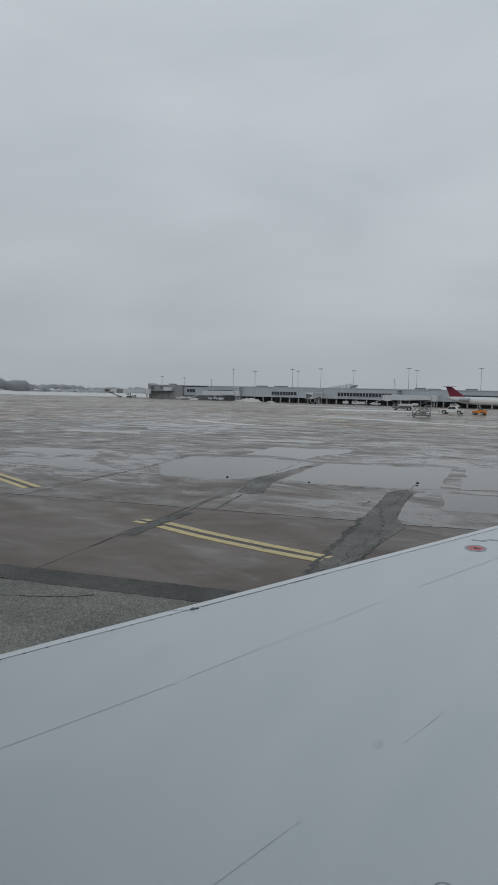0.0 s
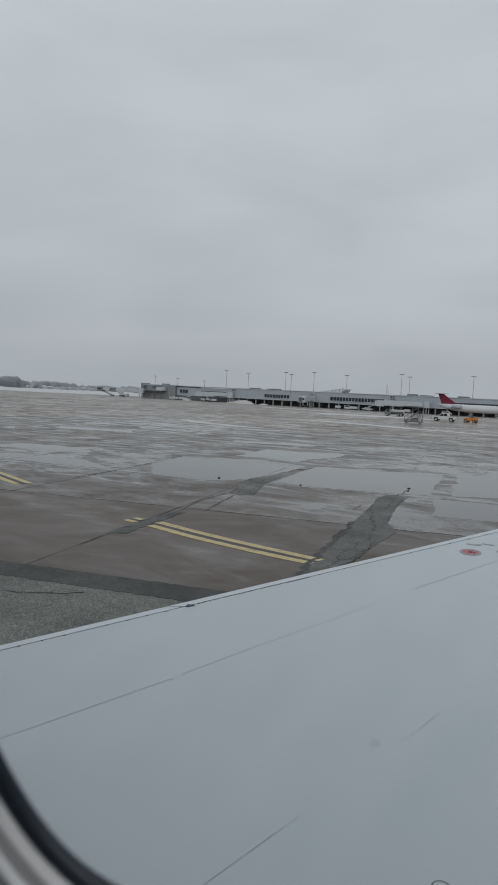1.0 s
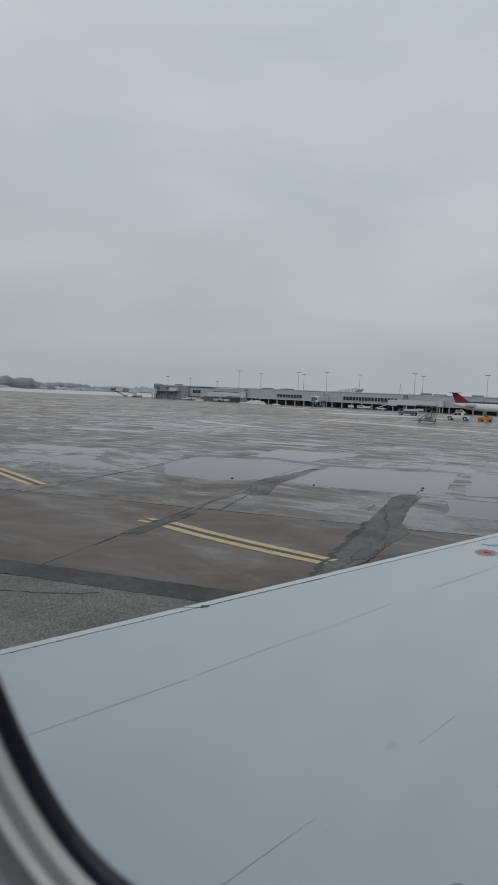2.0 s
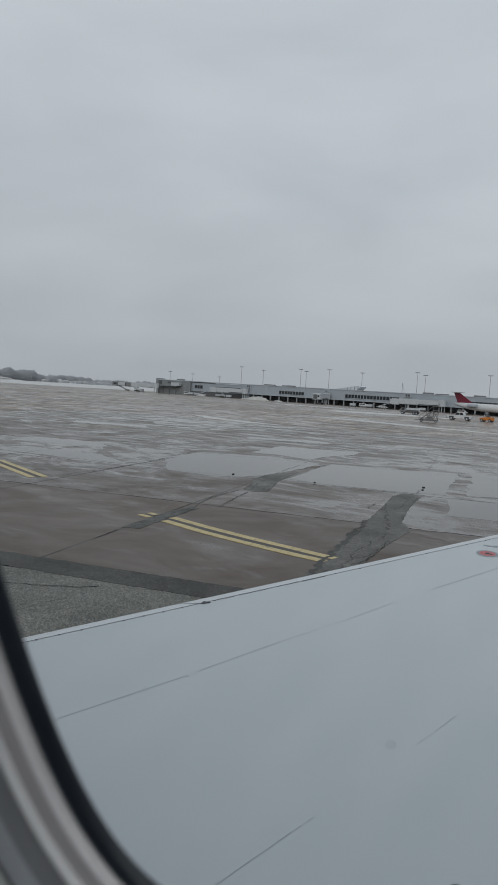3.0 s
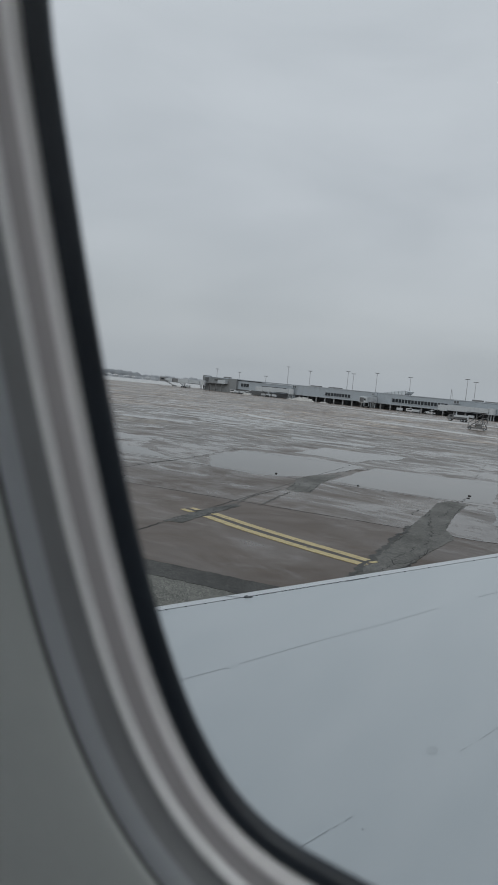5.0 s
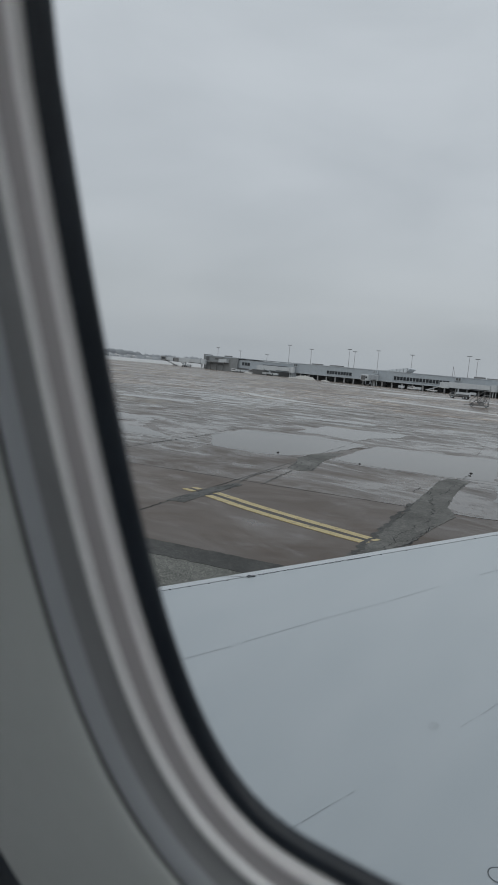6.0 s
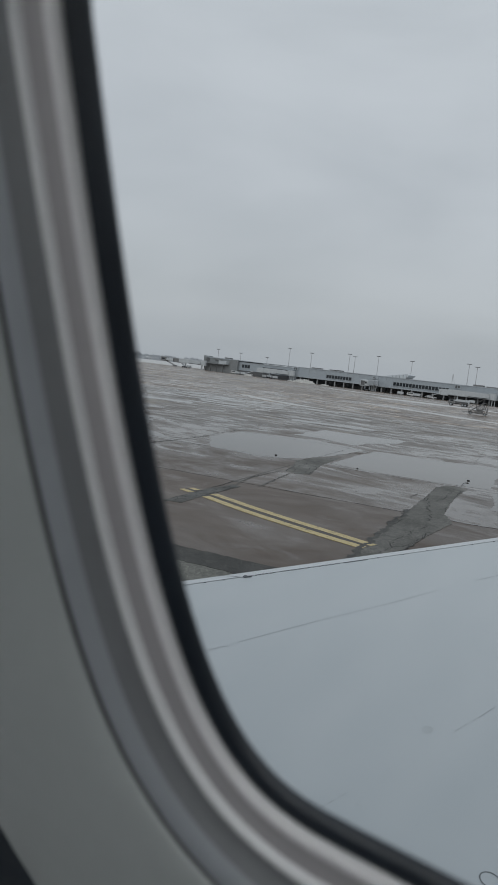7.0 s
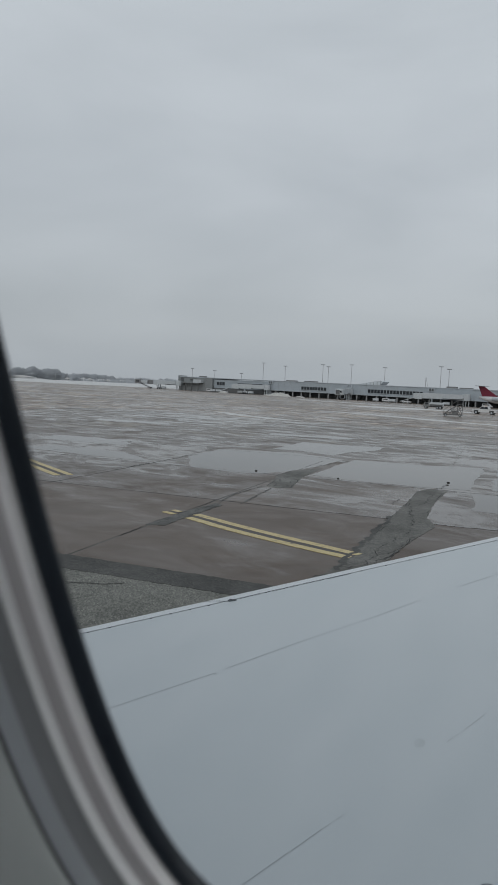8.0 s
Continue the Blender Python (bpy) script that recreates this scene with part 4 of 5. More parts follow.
TERM = FAR @ Matrix.Translation((-264.0, 372.0, BASE_Z)) @ Matrix.Rotation(-0.105, 4, 'Z') @ Matrix.Scale(1.058, 4)   # local x along the front, y into the building


def u_of(x):
    return (x + 264.0) / math.cos(0.105)


def term_pose(x, out, z=0.0, rz=0.0):
    """A pose on the apron before the front: world x, metres out from it."""
    return TERM @ pose(u_of(x), -out, z, 0, 0, rz)


def lettering(text, size):
    cu = bpy.data.curves.new("lettering", 'FONT')
    cu.body, cu.size, cu.extrude = text, size, 0.02
    tmp = bpy.data.objects.new("lettering_curve", cu)
    me = bpy.data.meshes.new_from_object(tmp)
    bpy.data.objects.remove(tmp)
    me.materials.clear()
    me.materials.append(M_sign)
    return me


def build_terminal():
    t = thing("terminal_building", "long low grey airport terminal on columns with dark window bands", "building", TERM)
    U = u_of
    x_end = U(-30)
    # masonry block at the end
    part("wall", boxes((0, U(-238.5), 0, 26, 0, 8.1)), M_wallbrown, t, "grey-brown masonry end block")
    part("parapet", boxes((-0.2, U(-238.3), -0.2, 26.2, 8.1, 8.5)), M_fascia, t)
    part("roof_hut", boxes((-2.6, 0.4, 1.0, 6.0, 5.4, 9.1), bevel=0.05), M_wallbrown, t, "small dark hut at the roof corner")
    part("sign_panel", boxes((0.6, 3.0, -0.25, -0.05, 5.6, 7.8)), M_sign, t, "dark gate sign panel")
    part("sign_panel", boxes((8.0, 14.0, -0.25, -0.05, 6.4, 7.3)), M_sign, t)
    for px in (U(-262), U(-257), U(-252), U(-247)):
        part("steel_post", boxes((px - 0.18, px + 0.18, -3.2, -2.84, 0, 4.6)), M_walldark, t)
    part("steel_deck", boxes((U(-262.5), U(-246.5), -3.4, -0.25, 4.6, 4.9)), M_wallbrown, t, "steel deck before the end block")
    part("entry_box", boxes((U(-251), U(-245), -3.0, -0.25, 4.92, 7.0), bevel=0.05), M_bridge, t, "pale passage box on the deck")
    part("pier", boxes((U(-243), U(-237.6), -1.2, 0, 0, 8.3)), M_wallbrown, t, "projecting masonry stair tower")
    # closed stretch, then the storey on columns
    part("wall", boxes((U(-238.4), U(-196.2), 0.6, 24, 0, 7.6)), M_wallpan, t, "ribbed light grey metal wall")
    part("wall", boxes((U(-196.2), x_end, 0.0, 24, 3.0, 8.0)), M_wallpan, t, "ribbed light grey metal upper wall")
    # Back wall and soffit get a dark colour for the shade of the undercroft.
    part("back_wall", boxes((U(-196.2), x_end, 9.0, 9.3, 0, 3.0)), M_walldark, t, "wall under the upper storey, its shade painted dark")
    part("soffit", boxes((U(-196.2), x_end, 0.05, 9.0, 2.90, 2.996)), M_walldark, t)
    part("fascia", boxes((U(-196.2), x_end, -0.25, 0.0, 2.75, 3.25)), M_fascia, t)
    part("parapet", boxes((U(-238.3), x_end, -0.25, 24.2, 8.0, 8.3)), M_fascia, t)
    part("roof", boxes((U(-238.3), x_end, 0.4, 23.8, 8.305, 8.36)), M_roof, t)
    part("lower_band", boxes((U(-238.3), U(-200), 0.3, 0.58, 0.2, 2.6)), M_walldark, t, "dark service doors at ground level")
    # ribs of the metal cladding
    rib = mesh_of("rib", boxes_mesh((-0.06, 0.06, -0.09, 0.0, 3.25, 8.0)), BOX_FACES, M_fascia)
    for i in range(42):
        x = -195 + i * 3.9
        ob = part("rib", rib, None, t)
        ob.location = (U(x), 0.0, 0)
    column = mesh_of("column", boxes_mesh((-0.3, 0.3, 0.3, 0.9, 0, 2.9)), BOX_FACES, M_roof)
    for i in range(28):
        ob = part("column", column, None, t)
        ob.location = (U(-193 + i * 5.6), 0.0, 0)
    # dark doors and bays in the undercroft
    door = mesh_of("bay_door", boxes_mesh((-1.7, 1.7, -0.15, 0.0, 0, 2.6)), BOX_FACES, M_dglass)
    for i in range(14):
        ob = part("bay_door", door, None, t)
        ob.location = (U(-188 + i * 10.6), 9.0, 0)

    def band(x0, x1, z0, z1, n, y=0.0):
        w = part("window", boxes((U(x0), U(x1), y - 0.10, y - 0.005, z0, z1)), M_sign, t, "dark ribbon window")
        step = (U(x1) - U(x0)) / n
        pm = mesh_of("pane", boxes_mesh((0.16, step - 0.16, -0.14, -0.10, z0 + 0.18, z1 - 0.15)), BOX_FACES, M_dglass)
        fm = mesh_of("mullion", boxes_mesh((-0.09, 0.09, -0.20, -0.10, z0, z1)), BOX_FACES, M_fascia)
        for i in range(n):
            part("pane", pm, None, w).location = (U(x0) + i * step, y, 0)
            part("mullion", fm, None, w).location = (U(x0) + i * step, y, 0)
        part("window_sill", boxes((U(x0) - 0.2, U(x1) + 0.2, y - 0.3, y - 0.10, z0 - 0.22, z0)), M_fascia, w)

    band(-235.5, -229.5, 4.2, 6.2, 3, 0.6)
    band(-220.0, -202.5, 4.0, 5.9, 7, 0.6)
    band(-176.1, -160.5, 4.0, 5.8, 9)
    band(-136.2, -106.8, 4.1, 6.0, 17)
    band(-78.0, -50.0, 4.1, 6.0, 14)
    # gate signs
    for x in (-196.2, -146.5, -102.4):
        s = part("gate_sign", boxes((U(x) - 1.6, U(x) + 1.6, -0.55, -0.28, 6.3, 8.15)), M_fascia, t, "pale gate sign with dark marks")
        if x == -146.5:
            part("lettering", lettering("A3", 1.75), None, s, "dark gate letters").matrix_local = pose(U(x) - 1.2, -0.60, 6.62, 90, 0, 0)
        else:
            part("mark", boxes((U(x) - 1.1, U(x) - 0.15, -0.60, -0.555, 6.6, 7.8)), M_sign, s)
            part("mark", boxes((U(x) + 0.15, U(x) + 1.1, -0.60, -0.555, 6.6, 7.8)), M_sign, s)
    # roof plant and the raised slanting canopy
    for x, w, h in ((-252, 2.0, 1.0), (-187, 3.0, 0.7), (-176, 2.2, 0.6), (-173, 2.2, 0.7), (-95, 2.4, 0.9), (-88, 3.0, 0.6), (-70, 2.5, 0.8)):
        part("roof_unit", boxes((U(x) - w, U(x) + w, 6, 9, 8.3, 8.3 + h), bevel=0.08), M_bridged, t)
    bm = bmesh.new()
    prism(bm, [(U(-148.5), 8.36), (U(-134.5), 8.36), (U(-132.6), 10.3), (U(-134.0), 10.8)], 10, 18)
    part("canopy", bm, M_canopy, t, "slanting pale glazed roof canopy")
    for i in range(7):
        x = U(-146 + i * 2)
        h = 8.4 + (i + 0.7) * 0.34
        part("canopy_post", boxes((x, x + 0.12, 9.85, 9.98, 8.36, h)), M_sign, t)
    part("antenna", rods([((U(-106.5), 2, 8.3), (U(-106.5), 2, 13.2), 0.12), ((U(-105.2), 2, 8.3), (U(-106.4), 2, 13.0), 0.08)]), M_pole, t)


build_terminal()


def light_mast(x, back, top):
    m = TERM @ pose(u_of(x), back, 0)
    t = thing("light_mast", "tall grey apron floodlight mast", "light mast", m, "apron floodlight masts")
    bm = bmesh.new()
    rod(bm, (0, 0, 0), (0, 0, top), 0.20, 0.10, 8)
    part("pole", bm, M_pole, t)
    part("crossarm", boxes((-1.25, 1.25, -0.08, 0.08, top - 0.1, top + 0.02)), M_pole, t)
    for dx in (-1.0, -0.34, 0.34, 1.0):
        part("floodlight", boxes((dx - 0.26, dx + 0.26, -0.40, 0.1, top - 0.02, top + 0.26), bevel=0.05), M_floodlight, t)


for mx, mz in ((-258.3, 11.4), (-240.6, 10.5), (-220.6, 9.5), (-205.2, 15.9), (-190.3, 14.5), (-166.2, 15.8), (-162.8, 14.8), (-149.0, 16.1), (-130.1, 15.1), (-100.8, 16.3), (-96.7, 15.2), (-66.0, 16.2)):
    back = 27.0
    k = (367 + back) / 367
    light_mast(mx * k + 264 * 0, back, (3.9 + (mz - 3.9) * k) - BASE_Z)


def jet_bridge(x_root, out_root, x_cab, out_cab, label, floor=3.4, drop=0.6, cab_paint=None, nose=False):
    """A boarding bridge: round root on a column, two sliding tunnels, a cab on wheeled legs."""
    a = TERM @ Vector((u_of(x_root), -out_root, 0))
    b = TERM @ Vector((u_of(x_cab), -out_cab, 0))
    d = b - a
    length = d.length
    ang = math.degrees(math.atan2(d.y, d.x))
    t = thing("jet_bridge", label, "jet bridge", Matrix.Translation(a) @ pose(0, 0, 0, 0, 0, ang), "boarding bridges of the terminal")
    bm = bmesh.new()
    rod(bm, (0, 0, floor - 0.3), (0, 0, floor + 3.0), 2.0, 2.0, 16)
    part("rotunda", bm, M_bridge, t)
    part("root_column", rods([((-1.3, 0, 0), (-1.3, 0, floor - 0.2), 0.22), ((1.3, 0, 0), (1.3, 0, floor - 0.2), 0.22), ((0, 1.2, 0), (0, 1.2, floor - 0.2), 0.2), ((0, -1.2, 0), (0, -1.2, floor - 0.2), 0.2)]), M_bridge, t)
    part("tunnel", boxes((1.6, length * 0.58, -1.5, 1.5, floor + 0.3, floor + 2.6), bevel=0.06), M_bridge, t)
    part("outer_tunnel", boxes((length * 0.5, length - 1.6, -1.75, 1.75, floor, floor + 2.65), bevel=0.06), M_bridge, t)
    if nose:
        part("nose_tunnel", boxes((length + 2.6, length + 8.6, -1.3, 1.3, floor + 0.5, floor + 2.3), bevel=0.06), M_bridge, t)
        tip = part("cab", boxes((length + 8.4, length + 12.4, -1.9, 1.9, floor - 0.1, floor + 2.7), bevel=0.15), M_bridged, t, "dark grey bridge cab")
        part("cab_window", boxes((length + 9.2, length + 11.4, 1.9, 1.96, floor + 1.0, floor + 1.9)), M_dglass, tip)
        part("strut", rods([((length + 8.6, 1.0, floor), (length + 2.4, 1.0, 0.9), 0.16), ((length + 8.6, -1.0, floor), (length + 2.4, -1.0, 0.9), 0.16)], 6), M_bridged, t)
        part("bogie", boxes((length + 0.8, length + 3.0, -1.2, 1.2, 0.2, 1.0), bevel=0.08), M_bridged, t)
    for i in range(int(length * 0.45 / 1.8)):
        x = 2.6 + i * 1.8
        part("tunnel_rib", boxes((x, x + 0.15, -1.56, 1.56, floor + 0.24, floor + 2.66)), M_fascia, t)
    part("service_rail", boxes((1.6, length - 2, -1.62, -1.5, floor - 0.05, floor + 0.24)), M_bridged, t)
    cab = part("cab", boxes((length - 1.7, length + 1.8, -2.0, 2.0, floor - drop, floor + 2.5), bevel=0.15), cab_paint or M_bridged, t, "" if cab_paint else "dark grey bridge cab")
    part("cab_window", boxes((length - 0.6, length + 1.2, -2.06, -2.0, floor + 0.9, floor + 1.9)), M_dglass, cab)
    part("cab_canopy", boxes((length + 1.8, length + 2.8, -1.9, 1.9, floor - drop + 0.2, floor + 2.3), bevel=0.2), cab_paint or M_sign, cab)
    if cab_paint:
        # The cab is solid; a dark plate paints the shade of its open front.
        part("cab_opening_shade", boxes((length + 2.78, length + 2.84, -1.6, 0.5, floor - drop + 0.4, floor + 2.0)), M_walldark, cab, "dark plate standing for the cab's shaded opening")
        part("cab_window", boxes((length + 2.78, length + 2.84, 0.6, 1.5, floor + 0.6, floor + 1.6)), M_dglass, cab)
        part("cab_rail", rods([((length + 2.9, -1.9, floor - drop), (length + 2.9, 1.9, floor - drop), 0.07), ((length + 2.2, -2.2, floor - drop), (length + 2.2, -2.2, floor + 0.8), 0.06), ((length - 1.4, -2.2, floor + 0.8), (length + 2.2, -2.2, floor + 0.8), 0.06)], 6), M_bridge, cab)
    lx = length * 0.72
    part("lift_column", boxes((lx - 0.25, lx + 0.25, -1.5, -1.0, 0.9, floor + 0.4), (lx - 0.25, lx + 0.25, 1.0, 1.5, 0.9, floor + 0.4)), M_fascia, t)
    part("bogie", boxes((lx - 0.9, lx + 0.9, -1.3, 1.3, 0.55, 0.95)), M_bridged, t)
    wb = bmesh.new()
    rod(wb, (0, -0.2, 0), (0, 0.2, 0), 0.5, 0.5, 14)
    wheel = bm_mesh("wheel", wb, M_tyre)
    for dx in (-0.7, 0.7):
        for dy in (-1.25, 1.25):
            part("wheel", wheel, None, t).location = (lx + dx, dy, 0.5)
    part("stair", rods([((length - 1.2, -2.1, floor - 0.2), (length - 4.6, -2.1, 0.1), 0.1), ((length - 1.2, -2.9, floor - 0.2), (length - 4.6, -2.9, 0.1), 0.1), ((length - 1.2, -2.1, floor + 0.8), (length - 4.6, -2.1, 1.1), 0.06)], 6), M_stair, t)


jet_bridge(-262.0, 4.0, -280.0, 8.0, "white jet bridge with two dark cabs at the terminal end", 3.1, 0.2, None, True)
jet_bridge(-197.0, 2.6, -213.5, 9.0, "white jet bridge folded along the terminal", 3.2, 0.3, M_bridge)
jet_bridge(-145.5, 2.6, -140.5, 22.0, "pale jet bridge pointing out over the apron", 3.3, 0.6, M_bridge)
jet_bridge(-84.5, 2.6, -105.0, 9.0, "long white jet bridge beside the ribbon windows", 3.2, 0.6, M_bridge)

snow_pile(*(TERM @ Vector((u_of(-180.0), -16, 0))).to_tuple(), 7.5, 3.0, 2.4, 3)
snow_pile(*(TERM @ Vector((u_of(-168.0), -14, 0))).to_tuple(), 2.8, 1.2, 0.7, 8)
snow_pile(*(TERM @ Vector((u_of(-222.0), -10, 0))).to_tuple(), 3.5, 1.5, 0.9, 12)
snow_pile(*(TERM @ Vector((u_of(-190.0), -12, 0))).to_tuple(), 3.2, 1.4, 0.6, 15)


# ---- vehicles ----
def wheel_mesh(r, w, material=None):
    bm = bmesh.new()
    rod(bm, (0, -w / 2, 0), (0, w / 2, 0), r, r, 18)
    return bm_mesh("tyre", bm, material or M_tyre)


def add_wheel(parent, x, y, r, w):
    t = part("tyre", wheel_mesh(r, w), None, parent)
    t.location = (x, y, r)
    rim = part("rim", wheel_mesh(r * 0.58, w + 0.02, M_fascia), None, t)
    return t


def pickup(m, label):
    t = thing("pickup_truck", label, "pickup truck", m)
    bm = bmesh.new()
    prism(bm, [(-2.7, 0.45), (2.65, 0.45), (2.72, 0.75), (2.65, 1.05), (1.25, 1.18), (-2.7, 1.18)], -0.95, 0.95)
    bmesh.ops.bevel(bm, geom=list(bm.edges), offset=0.05, segments=2, affect='EDGES')
    part("body", bm, M_white, t)
    bm = bmesh.new()
    prism(bm, [(-1.05, 1.15), (1.25, 1.15), (0.62, 1.78), (-0.85, 1.82)], -0.86, 0.86)
    bmesh.ops.bevel(bm, geom=list(bm.edges), offset=0.05, segments=2, affect='EDGES')
    cab = part("cab", bm, M_white, t)
    for s in (-1, 1):
        bm = bmesh.new()
        prism(bm, [(-0.88, 1.2), (-0.05, 1.2), (-0.05, 1.72), (-0.76, 1.72)], s * 0.87 - 0.01, s * 0.87 + 0.01)
        part("side_window", bm, M_dglass, cab)
        bm = bmesh.new()
        prism(bm, [(0.03, 1.2), (1.0, 1.2), (0.55, 1.70), (0.03, 1.72)], s * 0.87 - 0.01, s * 0.87 + 0.01)
        part("side_window", bm, M_dglass, cab)
    part("windscreen", boxes((1.0, 1.02, -0.7, 0.7, 1.22, 1.5)), M_dglass, cab)
    part("cargo_bed", boxes((-2.62, -1.15, -0.82, 0.82, 1.185, 1.20)), M_sign, t, "dark open cargo bed")
    part("bumper", boxes((2.68, 2.82, -0.9, 0.9, 0.42, 0.66), bevel=0.03), M_bridged, t)
    part("light_bar", boxes((-0.3, -0.05, -0.5, 0.5, 1.82, 1.95), bevel=0.03), M_orange, t, "amber roof light bar")
    for s in (-1, 1):
        part("headlight", boxes((2.66, 2.74, s * 0.72 - 0.16, s * 0.72 + 0.16, 0.78, 0.98), bevel=0.02), M_fascia, t)
        part("wheel_arch", boxes((1.2, 2.2, s * 0.952 - 0.01, s * 0.952 + 0.01, 0.46, 0.92)), M_sign, t)
        part("wheel_arch", boxes((-2.2, -1.2, s * 0.952 - 0.01, s * 0.952 + 0.01, 0.46, 0.92)), M_sign, t)
        for x in (1.7, -1.7):
            add_wheel(t, x, s * 0.86, 0.40, 0.26)


def service_truck(m, label):
    t = thing("service_truck", label, "truck", m)
    part("chassis", boxes((-3.0, 2.9, -0.55, 0.55, 0.55, 0.85)), M_sign, t)
    bm = bmesh.new()
    prism(bm, [(-3.1, 0.9), (1.1, 0.9), (1.1, 1.75), (0.7, 2.05), (-2.7, 2.05), (-3.1, 1.75)], -1.2, 1.2)
    part("cargo_box", bm, M_bridge, t, "pale box body with sloped roof edges")
    part("side_panel", boxes((-3.0, 1.0, -1.23, -1.205, 0.92, 1.45), (-3.0, 1.0, 1.205, 1.23, 0.92, 1.45)), M_sign, t, "dark lower side panel")
    bm = bmesh.new()
    prism(bm, [(1.2, 0.6), (3.0, 0.6), (3.05, 1.2), (2.6, 1.95), (1.2, 2.0)], -1.1, 1.1)
    bmesh.ops.bevel(bm, geom=list(bm.edges), offset=0.07, segments=2, affect='EDGES')
    cab = part("cab", bm, M_bridged, t)
    for s in (-1, 1):
        part("side_window", boxes((1.5, 2.4, s * 1.105 - 0.01, s * 1.105 + 0.01, 1.3, 1.9)), M_dglass, cab)
        for x in (2.1, -1.4, -2.3):
            add_wheel(t, x, s * 1.0, 0.46, 0.3)


def boarding_stairs(m, label):
    """A towable stair: lattice legs, stringers, steps, rails and small wheels."""
    t = thing("boarding_stairs", label, "boarding stairs", m)
    part("base_frame", boxes((-2.0, 2.0, -0.85, -0.72, 0.27, 0.5), (-2.0, 2.0, 0.72, 0.85, 0.27, 0.5), (-2.0, -1.87, -0.72, 0.72, 0.27, 0.5), (1.87, 2.0, -0.72, 0.72, 0.27, 0.5)), M_stair, t)
    for s in (-0.75, 0.75):
        part("stringer", rods([((-1.9, s, 0.5), (0.9, s, 2.6), 0.09)]), M_stair, t)
        part("handrail", rods([((-1.9, s, 1.4), (0.9, s, 3.5), 0.045), ((0.9, s, 3.5), (2.0, s, 3.5), 0.045), ((-1.9, s, 0.5), (-1.9, s, 1.4), 0.04), ((-0.5, s, 1.5), (-0.5, s, 2.45), 0.04), ((0.9, s, 2.6), (0.9, s, 3.5), 0.04), ((2.0, s, 2.6), (2.0, s, 3.5), 0.04)], 6), M_stair, t)
        part("brace", rods([((1.9, s, 0.5), (1.9, s, 2.6), 0.07), ((0.9, s, 0.5), (0.9, s, 2.6), 0.07), ((0.9, s, 0.5), (1.9, s, 2.6), 0.05), ((1.9, s, 0.5), (0.9, s, 2.6), 0.05), ((-0.4, s, 0.5), (-0.4, s, 1.6), 0.05)], 6), M_stair, t)
    part("platform", boxes((0.8, 2.05, -0.8, 0.8, 2.55, 2.65)), M_stair, t)
    part("cross_brace", rods([((1.9, -0.75, 0.5), (1.9, 0.75, 2.6), 0.05), ((1.9, 0.75, 0.5), (1.9, -0.75, 2.6), 0.05), ((0.9, -0.75, 0.5), (0.9, 0.75, 1.6), 0.05), ((-0.4, -0.75, 0.5), (-0.4, 0.75, 1.5), 0.05), ((-1.9, -0.75, 0.5), (0.9, -0.75, 1.3), 0.05), ((-1.9, 0.75, 0.5), (0.9, 0.75, 1.3), 0.05)], 6), M_stair, t)
    for q in range(4):
        x = -1.5 + q * 0.75
        part("lattice_brace", rods([((x, -0.78, 0.5), (x + 0.7, -0.78, 0.9 + q * 0.52), 0.035), ((x + 0.7, 0.78, 0.5), (x, 0.78, 0.5 + q * 0.5), 0.035)], 6), M_stair, t)
    part("mast", rods([((2.0, -0.75, 3.5), (2.0, -0.75, 4.1), 0.035)], 6), M_stair, t)
    part("engine_box", boxes((-0.2, 0.8, -0.6, 0.6, 0.5, 1.25), bevel=0.04), M_bridged, t)
    part("hydraulic_ram", rods([((-0.8, 0, 0.5), (0.6, 0, 2.3), 0.07)]), M_pole, t)
    for i in range(11):
        x = -1.8 + i * 0.255
        z = 0.6 + i * 0.19
        part("step", boxes((x, x + 0.24, -0.7, 0.7, z, z + 0.05)), M_pole, t)
    for x in (-1.5, 1.5):
        for s in (-0.95, 0.95):
            add_wheel(t, x, s, 0.25, 0.18)
    part("tow_bar", rods([((-2.0, 0, 0.42), (-3.1, 0, 0.3), 0.06)]), M_stair, t)


pickup(pose(-33.6, 145.0, 0.0, 0, 0, 178) @ Matrix.Scale(0.92, 4), "white pickup truck with amber light bar on the apron")
service_truck(pose(-55.5, 181.4, ground_z(181.4) + 0.02, 0, 0, 188) @ Matrix.Scale(0.85, 4), "pale box service truck parked on the apron")
boarding_stairs(pose(-33.0, 119.3, 0.0, 0, 0, 14) @ Matrix.Scale(0.80, 4), "dark lattice boarding stairs standing on wet apron")


def tow_tractor(m, label):
    t = thing("tow_tractor", label, "tow tractor", m)
    bm = bmesh.new()
    prism(bm, [(-1.3, 0.35), (1.3, 0.35), (1.35, 0.8), (0.3, 0.9), (0.2, 1.0), (-1.3, 1.0)], -0.7, 0.7)
    bmesh.ops.bevel(bm, geom=list(bm.edges), offset=0.04, segments=2, affect='EDGES')
    part("body", bm, M_orange, t)
    part("seat", boxes((-0.5, 0.0, -0.45, 0.45, 1.0, 1.35), bevel=0.05), M_sign, t)
    part("steering_column", rods([((0.35, -0.3, 0.85), (0.15, -0.3, 1.35), 0.04)]), M_sign, t)
    for x in (-0.85, 0.85):
        for s in (-0.65, 0.65):
            add_wheel(t, x, s, 0.32, 0.2)


tow_tractor(pose(-28.6, 147.0, 0.0, 0, 0, 170), "small orange tow tractor behind a white pickup")


